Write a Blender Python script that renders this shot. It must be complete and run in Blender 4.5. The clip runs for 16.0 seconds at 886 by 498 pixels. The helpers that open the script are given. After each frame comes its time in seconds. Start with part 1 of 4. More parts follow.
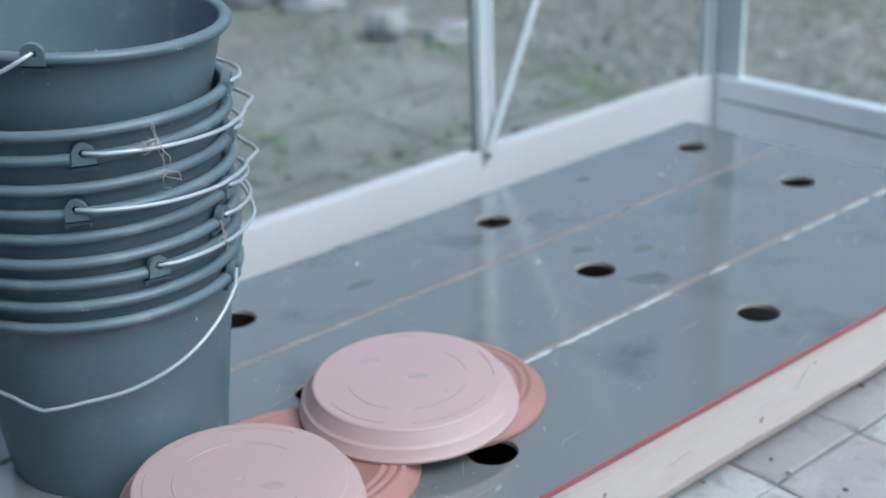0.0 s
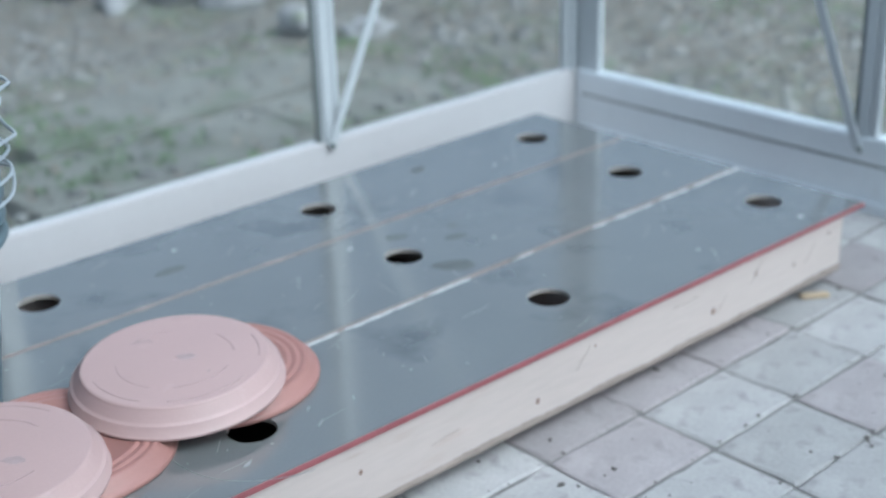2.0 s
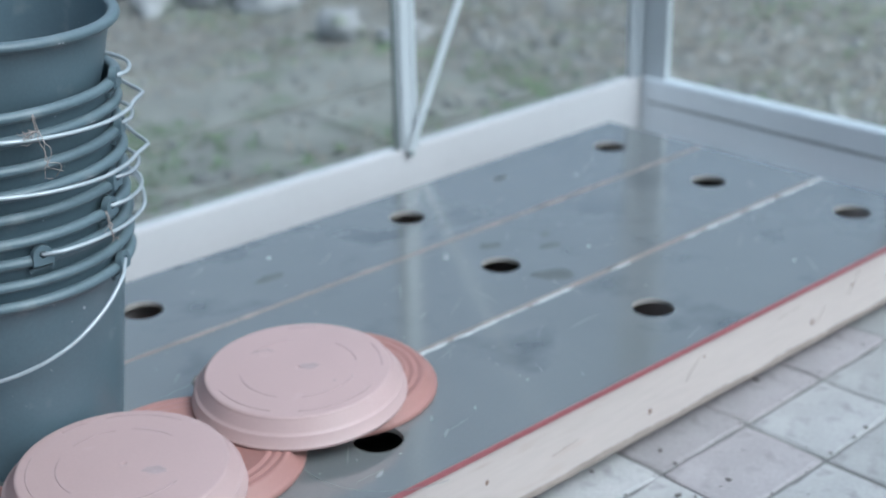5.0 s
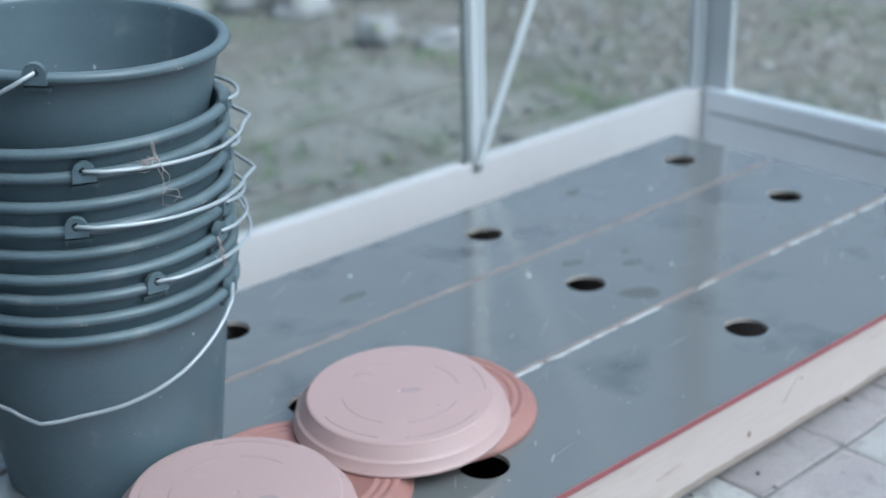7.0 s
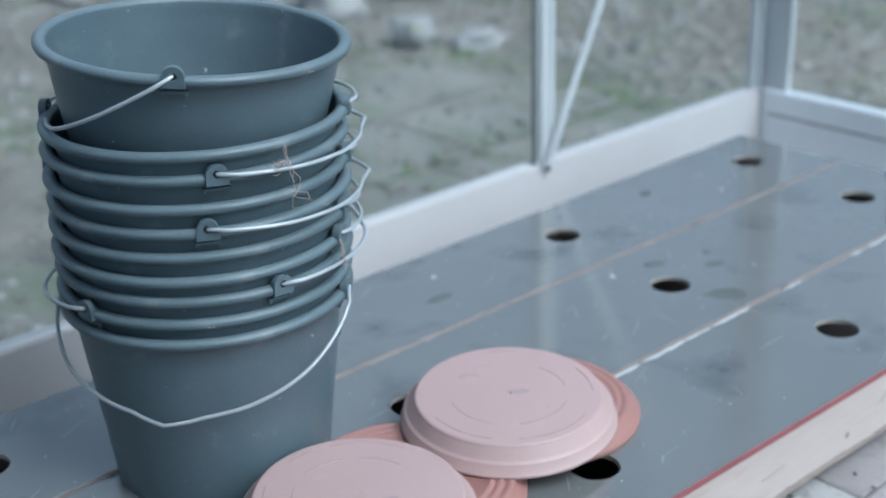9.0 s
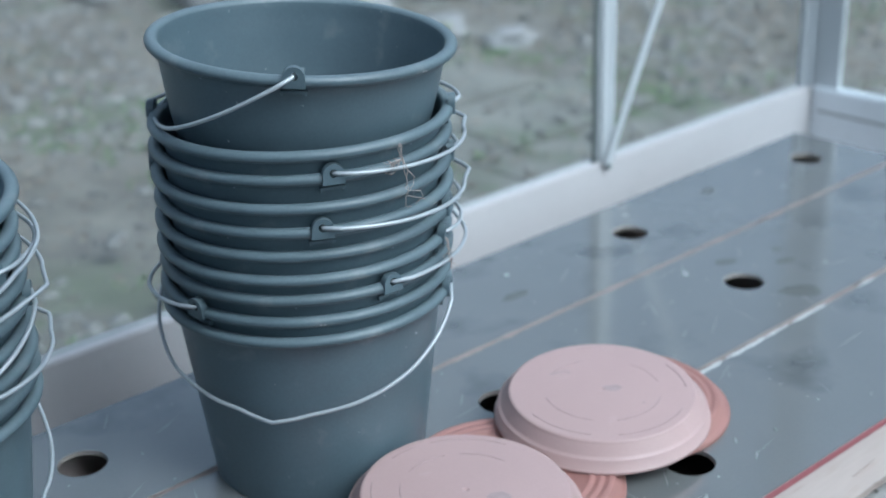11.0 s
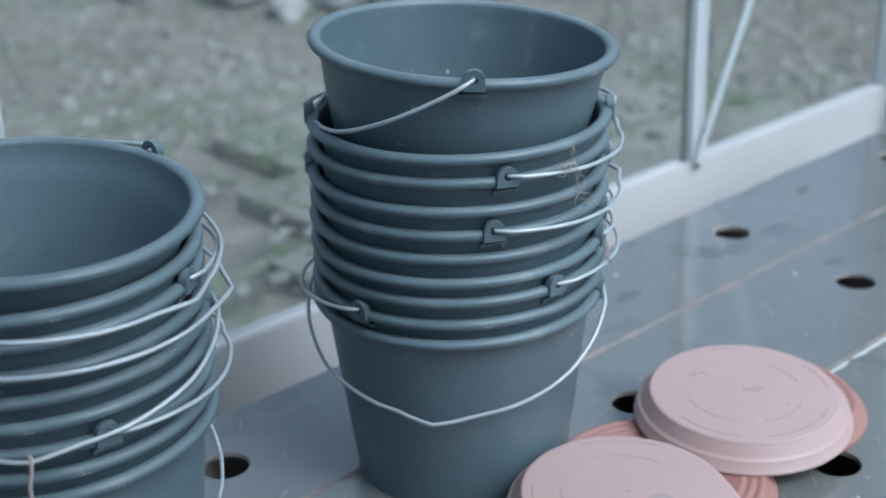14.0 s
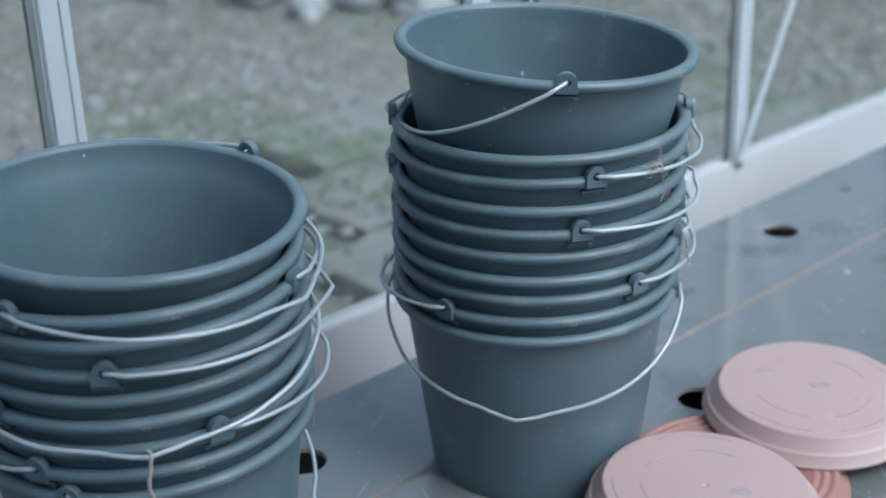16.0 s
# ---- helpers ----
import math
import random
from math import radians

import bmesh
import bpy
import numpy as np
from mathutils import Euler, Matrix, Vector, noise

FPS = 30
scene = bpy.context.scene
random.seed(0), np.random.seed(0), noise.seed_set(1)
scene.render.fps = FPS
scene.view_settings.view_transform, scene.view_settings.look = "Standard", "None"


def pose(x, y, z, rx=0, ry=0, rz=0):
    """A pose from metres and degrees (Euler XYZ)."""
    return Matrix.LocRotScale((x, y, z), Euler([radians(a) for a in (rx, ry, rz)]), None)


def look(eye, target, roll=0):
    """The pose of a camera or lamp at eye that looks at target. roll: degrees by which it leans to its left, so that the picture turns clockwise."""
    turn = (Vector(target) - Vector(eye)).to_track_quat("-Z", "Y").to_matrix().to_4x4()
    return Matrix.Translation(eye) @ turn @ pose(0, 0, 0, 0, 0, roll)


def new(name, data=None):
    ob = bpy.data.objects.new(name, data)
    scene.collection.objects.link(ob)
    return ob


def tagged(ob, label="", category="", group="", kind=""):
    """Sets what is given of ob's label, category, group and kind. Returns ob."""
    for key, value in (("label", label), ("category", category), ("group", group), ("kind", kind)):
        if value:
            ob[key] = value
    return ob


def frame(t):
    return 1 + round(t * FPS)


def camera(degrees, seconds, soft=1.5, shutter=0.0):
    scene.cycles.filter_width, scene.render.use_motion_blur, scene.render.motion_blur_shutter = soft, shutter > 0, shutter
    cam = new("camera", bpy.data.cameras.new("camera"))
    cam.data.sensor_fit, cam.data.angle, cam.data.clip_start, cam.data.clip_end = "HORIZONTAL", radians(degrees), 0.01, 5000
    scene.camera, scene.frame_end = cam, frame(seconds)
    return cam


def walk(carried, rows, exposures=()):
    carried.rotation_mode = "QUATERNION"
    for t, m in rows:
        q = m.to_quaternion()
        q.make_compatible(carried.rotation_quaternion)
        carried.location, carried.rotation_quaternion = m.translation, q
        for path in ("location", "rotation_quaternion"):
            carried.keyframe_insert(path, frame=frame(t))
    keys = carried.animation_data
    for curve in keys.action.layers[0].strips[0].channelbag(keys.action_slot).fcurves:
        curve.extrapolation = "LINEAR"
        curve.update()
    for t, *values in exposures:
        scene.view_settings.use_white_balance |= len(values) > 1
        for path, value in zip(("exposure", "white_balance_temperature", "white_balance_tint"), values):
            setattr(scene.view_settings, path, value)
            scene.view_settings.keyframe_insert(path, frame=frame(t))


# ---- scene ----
cam = camera(36.46, 16.0, 1.8)

PATH = [
    (0, (-1.4902, -1.3259, 1.0177), (-0.8814, -0.6333, 0.6308), -2.21),
    (0.5, (-1.4296, -1.3779, 1.0074), (-0.8182, -0.6876, 0.6206), -2.14),
    (1, (-1.3825, -1.4324, 1.0050), (-0.7684, -0.7444, 0.6181), -1.95),
    (1.5, (-1.3464, -1.4914, 1.0049), (-0.7291, -0.8061, 0.6184), -1.86),
    (2, (-1.3164, -1.5491, 1.0056), (-0.6973, -0.8660, 0.6182), -1.75),
    (2.5, (-1.3101, -1.5694, 1.0056), (-0.6892, -0.8887, 0.6170), -1.61),
    (3, (-1.3273, -1.5481, 1.0138), (-0.7056, -0.8678, 0.6257), -1.44),
    (3.5, (-1.3488, -1.5124, 1.0166), (-0.7276, -0.8316, 0.6286), -1.35),
    (4, (-1.3727, -1.4798, 1.0186), (-0.7522, -0.7984, 0.6306), -1.31),
    (6.3, (-1.4895, -1.3682, 1.0324), (-0.8658, -0.6869, 0.6490), -1.39),
    (6.5, (-1.4844, -1.3533, 1.0359), (-0.8663, -0.6686, 0.6496), -1.51),
    (7, (-1.5060, -1.3291, 1.0425), (-0.8888, -0.6434, 0.6568), -1.58),
    (7.5, (-1.5292, -1.3037, 1.0443), (-0.9128, -0.6172, 0.6586), -1.61),
    (8, (-1.5602, -1.2760, 1.0436), (-0.9428, -0.5901, 0.6586), -1.61),
    (8.5, (-1.5844, -1.2600, 1.0462), (-0.9682, -0.5732, 0.6608), -1.67),
    (9, (-1.6102, -1.2395, 1.0509), (-0.9936, -0.5533, 0.6650), -1.65),
    (11.5, (-1.7296, -1.1485, 1.0631), (-1.1145, -0.4621, 0.6753), -1.87),
    (12, (-1.7513, -1.1269, 1.0681), (-1.1348, -0.4419, 0.6799), -1.82),
    (12.5, (-1.7669, -1.1064, 1.0707), (-1.1519, -0.4206, 0.6817), -1.87),
    (13, (-1.7928, -1.0847, 1.0727), (-1.1778, -0.3994, 0.6829), -1.86),
    (13.5, (-1.8158, -1.0622, 1.0716), (-1.2005, -0.3771, 0.6816), -1.86),
    (14, (-1.8424, -1.0405, 1.0718), (-1.2271, -0.3554, 0.6819), -1.90),
    (14.5, (-1.8632, -1.0270, 1.0749), (-1.2492, -0.3411, 0.6845), -1.93),
    (15, (-1.8884, -1.0133, 1.0816), (-1.2738, -0.3283, 0.6905), -1.97),
    (15.5, (-1.9096, -1.0047, 1.0864), (-1.2956, -0.3194, 0.6947), -1.94),
    (16, (-1.9346, -0.9917, 1.0875), (-1.3179, -0.3087, 0.6962), -1.91),
]
walk(cam, [(t, look(eye, target, roll)) for t, eye, target, roll in PATH], [(0.0, 0.56, 5220, 0), (16.0, 0.57, 5150, 0)])
cam.data.dof.use_dof, cam.data.dof.focus_distance, cam.data.dof.aperture_fstop = True, 1.42, 3.6

# ---- daylight: an even, slightly cold overcast sky ----
world = bpy.data.worlds.new("overcast_sky")
scene.world = world
world.use_nodes = True
wn = world.node_tree.nodes
sky = wn.new("ShaderNodeTexSky")
sky.sky_type = "NISHITA"
sky.sun_disc = False
sky.sun_elevation = radians(50)
sky.sun_rotation = radians(172)
sky.air_density, sky.dust_density, sky.ozone_density = 1.0, 8.0, 0.6
wn["Background"].inputs["Strength"].default_value = 0.15
cloud, veil = wn.new("ShaderNodeRGBToBW"), wn.new("ShaderNodeMix")
veil.data_type = "RGBA"
veil.inputs["Factor"].default_value = 0.5
world.node_tree.links.new(sky.outputs["Color"], cloud.inputs["Color"])
world.node_tree.links.new(sky.outputs["Color"], veil.inputs["A"])
world.node_tree.links.new(cloud.outputs["Val"], veil.inputs["B"])
world.node_tree.links.new(veil.outputs["Result"], wn["Background"].inputs["Color"])

sun_data = bpy.data.lights.new("sun", "SUN")
sun_data.energy, sun_data.angle, sun_data.color = 0.3, radians(35), (1.0, 0.95, 0.88)
sun = new("sun", sun_data)
sun.matrix_world = look((0.58, -4.15, 5.0), (0, 0, 0))


# ---- materials ----
def material(name, base, rough=0.6, metal=0.0, vary=0.12, scale=8.0, fine=120.0, bump=0.15, tint=None, spots=None,
             spot_scale=20.0, spot_edge=(0.62, 0.7), per_piece=0.0, islands=False, spec=0.5, rough_vary=0.1, stretch=(1, 1, 1), dust_lift=None, coat=0.0, nicks=None):
    """A worn surface: base colour varied at two scales, optional blotches of another colour, fine relief."""
    mat = bpy.data.materials.new(name)
    mat.use_nodes = True
    nt = mat.node_tree
    nodes, link = nt.nodes, nt.links.new
    bsdf = nodes["Principled BSDF"]
    bsdf.inputs["Metallic"].default_value = metal
    bsdf.inputs["Specular IOR Level"].default_value = spec
    geo = nodes.new("ShaderNodeTexCoord")
    mapping = nodes.new("ShaderNodeMapping")
    mapping.inputs["Scale"].default_value = stretch
    link(geo.outputs["Object"], mapping.inputs["Vector"])
    where = mapping.outputs["Vector"]
    big, small = nodes.new("ShaderNodeTexNoise"), nodes.new("ShaderNodeTexNoise")
    for tex, s, d in ((big, scale, 4), (small, fine, 3)):
        tex.inputs["Scale"].default_value = s
        tex.inputs["Detail"].default_value = d
        link(where, tex.inputs["Vector"])
    ramp = nodes.new("ShaderNodeMix")
    ramp.data_type = "RGBA"
    dark = [c * (1 - vary * 2.2) for c in base]
    light = [min(1, c * (1 + vary * 2.2)) for c in (tint or base)]
    ramp.inputs["A"].default_value = (*dark, 1)
    ramp.inputs["B"].default_value = (*light, 1)
    mixf = nodes.new("ShaderNodeMath")
    mixf.operation = "MULTIPLY_ADD"
    mixf.inputs[1].default_value, mixf.inputs[2].default_value = 0.35, 0.0
    link(small.outputs["Fac"], mixf.inputs[0])
    add = nodes.new("ShaderNodeMath")
    add.operation = "MULTIPLY_ADD"
    add.inputs[1].default_value = 0.65
    link(big.outputs["Fac"], add.inputs[0])
    link(mixf.outputs[0], add.inputs[2])
    link(add.outputs[0], ramp.inputs["Factor"])
    colour = ramp.outputs["Result"]
    if spots:
        tex = nodes.new("ShaderNodeTexNoise")
        tex.inputs["Scale"].default_value = spot_scale
        tex.inputs["Detail"].default_value = 5
        link(where, tex.inputs["Vector"])
        edge = nodes.new("ShaderNodeMapRange")
        edge.inputs["From Min"].default_value, edge.inputs["From Max"].default_value = spot_edge
        link(tex.outputs["Fac"], edge.inputs["Value"])
        over = nodes.new("ShaderNodeMix")
        over.data_type = "RGBA"
        over.inputs["B"].default_value = (*spots, 1)
        link(edge.outputs["Result"], over.inputs["Factor"])
        link(colour, over.inputs["A"])
        colour = over.outputs["Result"]
    if per_piece:
        hsv = nodes.new("ShaderNodeHueSaturation")
        rng = nodes.new("ShaderNodeMapRange")
        rng.inputs["To Min"].default_value, rng.inputs["To Max"].default_value = 1 - per_piece, 1 + per_piece
        if islands:
            src = nodes.new("ShaderNodeNewGeometry").outputs["Random Per Island"]
        else:
            src = nodes.new("ShaderNodeObjectInfo").outputs["Random"]
        link(src, rng.inputs["Value"])
        link(rng.outputs["Result"], hsv.inputs["Value"])
        link(colour, hsv.inputs["Color"])
        colour = hsv.outputs["Color"]
    if dust_lift:
        # a pale dust tone on up-facing sides, painting skylight onto the rims
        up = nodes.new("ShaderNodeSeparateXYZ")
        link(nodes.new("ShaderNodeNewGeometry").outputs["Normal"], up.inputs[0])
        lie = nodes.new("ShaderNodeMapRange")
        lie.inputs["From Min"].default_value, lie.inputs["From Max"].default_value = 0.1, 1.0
        lie.inputs["To Max"].default_value = dust_lift[3]
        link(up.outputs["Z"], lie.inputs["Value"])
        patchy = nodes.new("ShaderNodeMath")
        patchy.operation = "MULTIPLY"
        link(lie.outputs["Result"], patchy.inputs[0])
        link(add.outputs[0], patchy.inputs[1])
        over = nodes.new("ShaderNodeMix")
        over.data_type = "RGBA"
        over.inputs["B"].default_value = (*dust_lift[:3], 1)
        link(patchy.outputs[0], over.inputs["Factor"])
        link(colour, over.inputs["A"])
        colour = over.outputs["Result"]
    if nicks:
        # sparse pale nicks and splashes
        tex = nodes.new("ShaderNodeTexNoise")
        tex.inputs["Scale"].default_value, tex.inputs["Detail"].default_value = 85, 2
        link(geo.outputs["Object"], tex.inputs["Vector"])
        edge = nodes.new("ShaderNodeMapRange")
        edge.inputs["From Min"].default_value, edge.inputs["From Max"].default_value = 0.74, 0.79
        link(tex.outputs["Fac"], edge.inputs["Value"])
        over = nodes.new("ShaderNodeMix")
        over.data_type = "RGBA"
        over.inputs["B"].default_value = (*nicks, 1)
        link(edge.outputs["Result"], over.inputs["Factor"])
        link(colour, over.inputs["A"])
        colour = over.outputs["Result"]
    bsdf.inputs["Coat Weight"].default_value, bsdf.inputs["Coat Roughness"].default_value = coat, 0.1
    link(colour, bsdf.inputs["Base Color"])
    rr = nodes.new("ShaderNodeMapRange")
    rr.inputs["To Min"].default_value, rr.inputs["To Max"].default_value = max(0.02, rough - rough_vary), min(1, rough + rough_vary)
    link(big.outputs["Fac"], rr.inputs["Value"])
    link(rr.outputs["Result"], bsdf.inputs["Roughness"])
    if bump:
        bp = nodes.new("ShaderNodeBump")
        bp.inputs["Strength"].default_value = bump
        bp.inputs["Distance"].default_value = 0.002
        link(small.outputs["Fac"], bp.inputs["Height"])
        link(bp.outputs["Normal"], bsdf.inputs["Normal"])
    return mat


def glass_material():
    """Slightly dusty horticultural glass."""
    mat = bpy.data.materials.new("greenhouse_glass")
    mat.use_nodes = True
    nt = mat.node_tree
    nodes, link = nt.nodes, nt.links.new
    nodes.remove(nodes["Principled BSDF"])
    clear, gloss, dust_lift = nodes.new("ShaderNodeBsdfTransparent"), nodes.new("ShaderNodeBsdfGlossy"), nodes.new("ShaderNodeBsdfTranslucent")
    clear.inputs["Color"].default_value = (0.975, 0.99, 0.985, 1)
    gloss.inputs["Roughness"].default_value = 0.03
    dust_lift.inputs["Color"].default_value = (0.75, 0.8, 0.8, 1)
    facing = nodes.new("ShaderNodeLayerWeight")
    power = nodes.new("ShaderNodeMath")
    power.operation, power.inputs[1].default_value = "POWER", 4.0
    link(facing.outputs["Facing"], power.inputs[0])
    fres = nodes.new("ShaderNodeMath")
    fres.operation, fres.inputs[1].default_value, fres.inputs[2].default_value = "MULTIPLY_ADD", 0.35, 0.015
    link(power.outputs[0], fres.inputs[0])
    tex = nodes.new("ShaderNodeTexNoise")
    tex.inputs["Scale"].default_value, tex.inputs["Detail"].default_value = 4.0, 6
    coord = nodes.new("ShaderNodeTexCoord")
    link(coord.outputs["Object"], tex.inputs["Vector"])
    rng = nodes.new("ShaderNodeMapRange")
    rng.inputs["To Min"].default_value, rng.inputs["To Max"].default_value = 0.04, 0.1
    link(tex.outputs["Fac"], rng.inputs["Value"])
    a, b = nodes.new("ShaderNodeMixShader"), nodes.new("ShaderNodeMixShader")
    link(rng.outputs["Result"], a.inputs[0])
    link(clear.outputs[0], a.inputs[1])
    link(dust_lift.outputs[0], a.inputs[2])
    link(fres.outputs[0], b.inputs[0])
    link(a.outputs[0], b.inputs[1])
    link(gloss.outputs[0], b.inputs[2])
    link(b.outputs[0], nodes["Material Output"].inputs["Surface"])
    return mat


# upward faces are painted paler, as the sky would light them
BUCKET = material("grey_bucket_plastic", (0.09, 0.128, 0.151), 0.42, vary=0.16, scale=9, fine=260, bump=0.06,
                  spots=(0.235, 0.25, 0.25), spot_scale=18, spot_edge=(0.63, 0.9), per_piece=0.08, dust_lift=(0.22, 0.27, 0.29, 0.7), nicks=(0.4, 0.43, 0.45))
WIRE = material("galvanised_wire", (0.43, 0.47, 0.5), 0.45, metal=0.35, vary=0.08, scale=60, fine=400, bump=0.05)
RUBBER = material("grey_rubber_gasket", (0.15, 0.17, 0.17), 0.7, vary=0.1, scale=20, fine=200, bump=0.05)
ALU = material("aluminium_profile", (0.48, 0.51, 0.53), 0.45, metal=0.2, vary=0.05, scale=5, fine=90, bump=0.04)
SILL = material("pale_plinth_sheet", (0.472, 0.464, 0.468), 0.5, metal=0.0, vary=0.05, scale=4, fine=70, bump=0.05,
                spots=(0.4, 0.405, 0.41), spot_scale=14, spot_edge=(0.64, 0.85))
# blue-grey metal, its tone raised to make up for weak light on that side
END_SILL = material("brightened_aluminium_plinth", (0.68, 0.715, 0.745), 0.38, metal=0.25, vary=0.05, scale=4, fine=70, bump=0.04,
                    spots=(0.6, 0.63, 0.65), spot_scale=14, spot_edge=(0.64, 0.85))
GLASS = glass_material()
FILM = material("film_faced_plywood", (0.152, 0.157, 0.156), 0.16, vary=0.1, scale=4, fine=220, bump=0.02,
                spots=(0.085, 0.09, 0.092), spot_scale=7, spot_edge=(0.56, 0.75), spec=1.0, rough_vary=0.1, coat=0.95)
RAWPLY = material("raw_plywood_edge", (0.34, 0.31, 0.285), 0.8, vary=0.2, scale=30, fine=300, bump=0.2, stretch=(0.3, 1, 4))
REDEDGE = material("red_painted_edge", (0.25, 0.08, 0.088), 0.6, vary=0.15, scale=20, fine=200, bump=0.1)
TIMBER = material("planed_softwood", (0.46, 0.4, 0.37), 0.7, vary=0.1, scale=10, fine=130, bump=0.12, stretch=(0.15, 1, 1),
                  spots=(0.38, 0.28, 0.23), spot_scale=22, spot_edge=(0.68, 0.8))
DIRTYWOOD = material("dirty_softwood", (0.27, 0.225, 0.2), 0.85, vary=0.25, scale=25, fine=160, bump=0.3, stretch=(0.3, 1, 1))
KNOT = material("timber_knot", (0.2, 0.13, 0.1), 0.75, vary=0.2, scale=90, fine=400, bump=0.1)
SEAMWOOD = material("bare_seam_wood", (0.235, 0.195, 0.18), 0.85, vary=0.25, scale=25, fine=200, bump=0.3, spots=(0.12, 0.1, 0.09), spot_scale=14, spot_edge=(0.6, 0.66))
SEALANT = material("white_sealant", (0.46, 0.47, 0.465), 0.45, vary=0.12, scale=40, fine=200, bump=0.2)
PINK = material("pale_pink_plastic", (0.42, 0.3, 0.287), 0.5, vary=0.05, scale=8, fine=240, bump=0.05,
                spots=(0.45, 0.33, 0.325), spot_scale=30, spot_edge=(0.66, 0.8))
TERRA = material("terracotta_plastic", (0.32, 0.165, 0.145), 0.45, vary=0.07, scale=10, fine=240, bump=0.05)
# darker pink that stands in for shade in the saucers' moulded lines
LINE_SHADE = material("moulded_line_shade", (0.34, 0.25, 0.245), 0.7, vary=0.2, scale=60, fine=300, bump=0.0)
FAINT = material("faint_dirt", (0.36, 0.28, 0.277), 0.7, vary=0.15, scale=60, fine=300, bump=0.0)
GRIT = material("loose_grit", (0.11, 0.1, 0.095), 0.95, vary=0.3, scale=40, fine=300, bump=0.2)
CHIP = material("split_wood", (0.45, 0.36, 0.25), 0.8, vary=0.15, scale=60, fine=300, bump=0.3)
CHALK = material("pale_scratch", (0.24, 0.25, 0.25), 0.6, vary=0.15, scale=60, fine=300, bump=0.0)
DAMP = material("damp_film", (0.105, 0.108, 0.102), 0.22, vary=0.1, scale=30, fine=220, bump=0.02, spec=1.0)
TWINE = material("jute_twine", (0.4, 0.34, 0.31), 0.9, vary=0.2, scale=200, fine=900, bump=0.3)
PAVER = material("concrete_paver", (0.345, 0.337, 0.333), 0.85, vary=0.2, scale=14, fine=170, bump=0.5,
                 spots=(0.24, 0.23, 0.23), spot_scale=30, spot_edge=(0.52, 0.74), per_piece=0.13)
PAVER_PINK = material("pinkish_paver", (0.315, 0.288, 0.292), 0.85, vary=0.2, scale=14, fine=170, bump=0.5,
                      spots=(0.24, 0.22, 0.22), spot_scale=30, spot_edge=(0.52, 0.74), per_piece=0.1)
ADDED_SCREEN = material("added_shrub_screen", (0.12, 0.14, 0.125), 0.95, vary=0.3, scale=1.2, fine=9, bump=0.5, spots=(0.16, 0.155, 0.14), spot_scale=0.8, spot_edge=(0.5, 0.7))
# near-black tone for the surfaces that only deepen shade
SHADE_DARK = material("shade_dark", (0.03, 0.027, 0.024), 0.95, vary=0.3, scale=20, fine=150, bump=0.6)
SAND = material("joint_sand", (0.17, 0.165, 0.16), 0.95, vary=0.25, scale=30, fine=300, bump=0.5)
EARTH = material("mossy_gravel_ground", (0.188, 0.175, 0.152), 0.95, vary=0.42, scale=9, fine=45, bump=0.8,
                 spots=(0.13, 0.155, 0.095), spot_scale=2.2, spot_edge=(0.5, 0.72))
ROCK = material("grey_field_stone", (0.3, 0.295, 0.3), 0.9, vary=0.2, scale=7, fine=60, bump=0.6,
                spots=(0.2, 0.22, 0.15), spot_scale=9, spot_edge=(0.56, 0.7), per_piece=0.15)
PEBBLE = material("loose_pebbles", (0.215, 0.21, 0.2), 0.9, vary=0.15, scale=20, fine=150, bump=0.3, per_piece=0.38, islands=True)
LEAF = material("dead_leaves", (0.22, 0.185, 0.15), 0.85, vary=0.2, scale=30, fine=200, bump=0.1, per_piece=0.5, islands=True)
MOSS = material("moss_and_grass", (0.12, 0.19, 0.07), 0.95, vary=0.2, scale=20, fine=150, bump=0.2, per_piece=0.35, islands=True)
SLAB = material("mossy_stone_slab", (0.205, 0.2, 0.178), 0.92, vary=0.32, scale=4, fine=50, bump=0.5,
                spots=(0.12, 0.14, 0.09), spot_scale=3.0, spot_edge=(0.52, 0.66), per_piece=0.1)


# ---- mesh helpers ----
def mesh_of(name, verts, faces, mat, smooth=False):
    me = bpy.data.meshes.new(name)
    me.from_pydata([tuple(v) for v in verts], [], faces)
    me.materials.append(mat)
    me.polygons.foreach_set("use_smooth", [smooth] * len(me.polygons))
    me.update()
    return me


def piece(name, me, parent=None, m=None, label=""):
    """One mesh object, under a thing or a part if parent is given."""
    ob = new(name, me)
    if parent:
        ob.parent = parent
    if m:
        ob.matrix_basis = m
    if label:
        tagged(ob, label)
    return ob


def part(name, bm, mat, parent=None, label="", m=None, smooth=False):
    me = bpy.data.meshes.new(name)
    bmesh.ops.recalc_face_normals(bm, faces=bm.faces)
    bm.to_mesh(me)
    bm.free()
    me.materials.append(mat)
    me.polygons.foreach_set("use_smooth", [smooth] * len(me.polygons))
    return piece(name, me, parent, m, label)


def add_box(bm, x0, x1, y0, y1, z0, z1, bevel=0.0):
    made = bmesh.ops.create_cube(bm, size=1.0)["verts"]
    bmesh.ops.scale(bm, vec=(x1 - x0, y1 - y0, z1 - z0), verts=made)
    bmesh.ops.translate(bm, vec=((x0 + x1) / 2, (y0 + y1) / 2, (z0 + z1) / 2), verts=made)
    if bevel:
        edges = list({e for v in made for e in v.link_edges})
        bmesh.ops.bevel(bm, geom=edges, offset=bevel, segments=2, affect="EDGES")
    return bm


def box(x0, x1, y0, y1, z0, z1, bevel=0.0):
    return add_box(bmesh.new(), x0, x1, y0, y1, z0, z1, bevel)


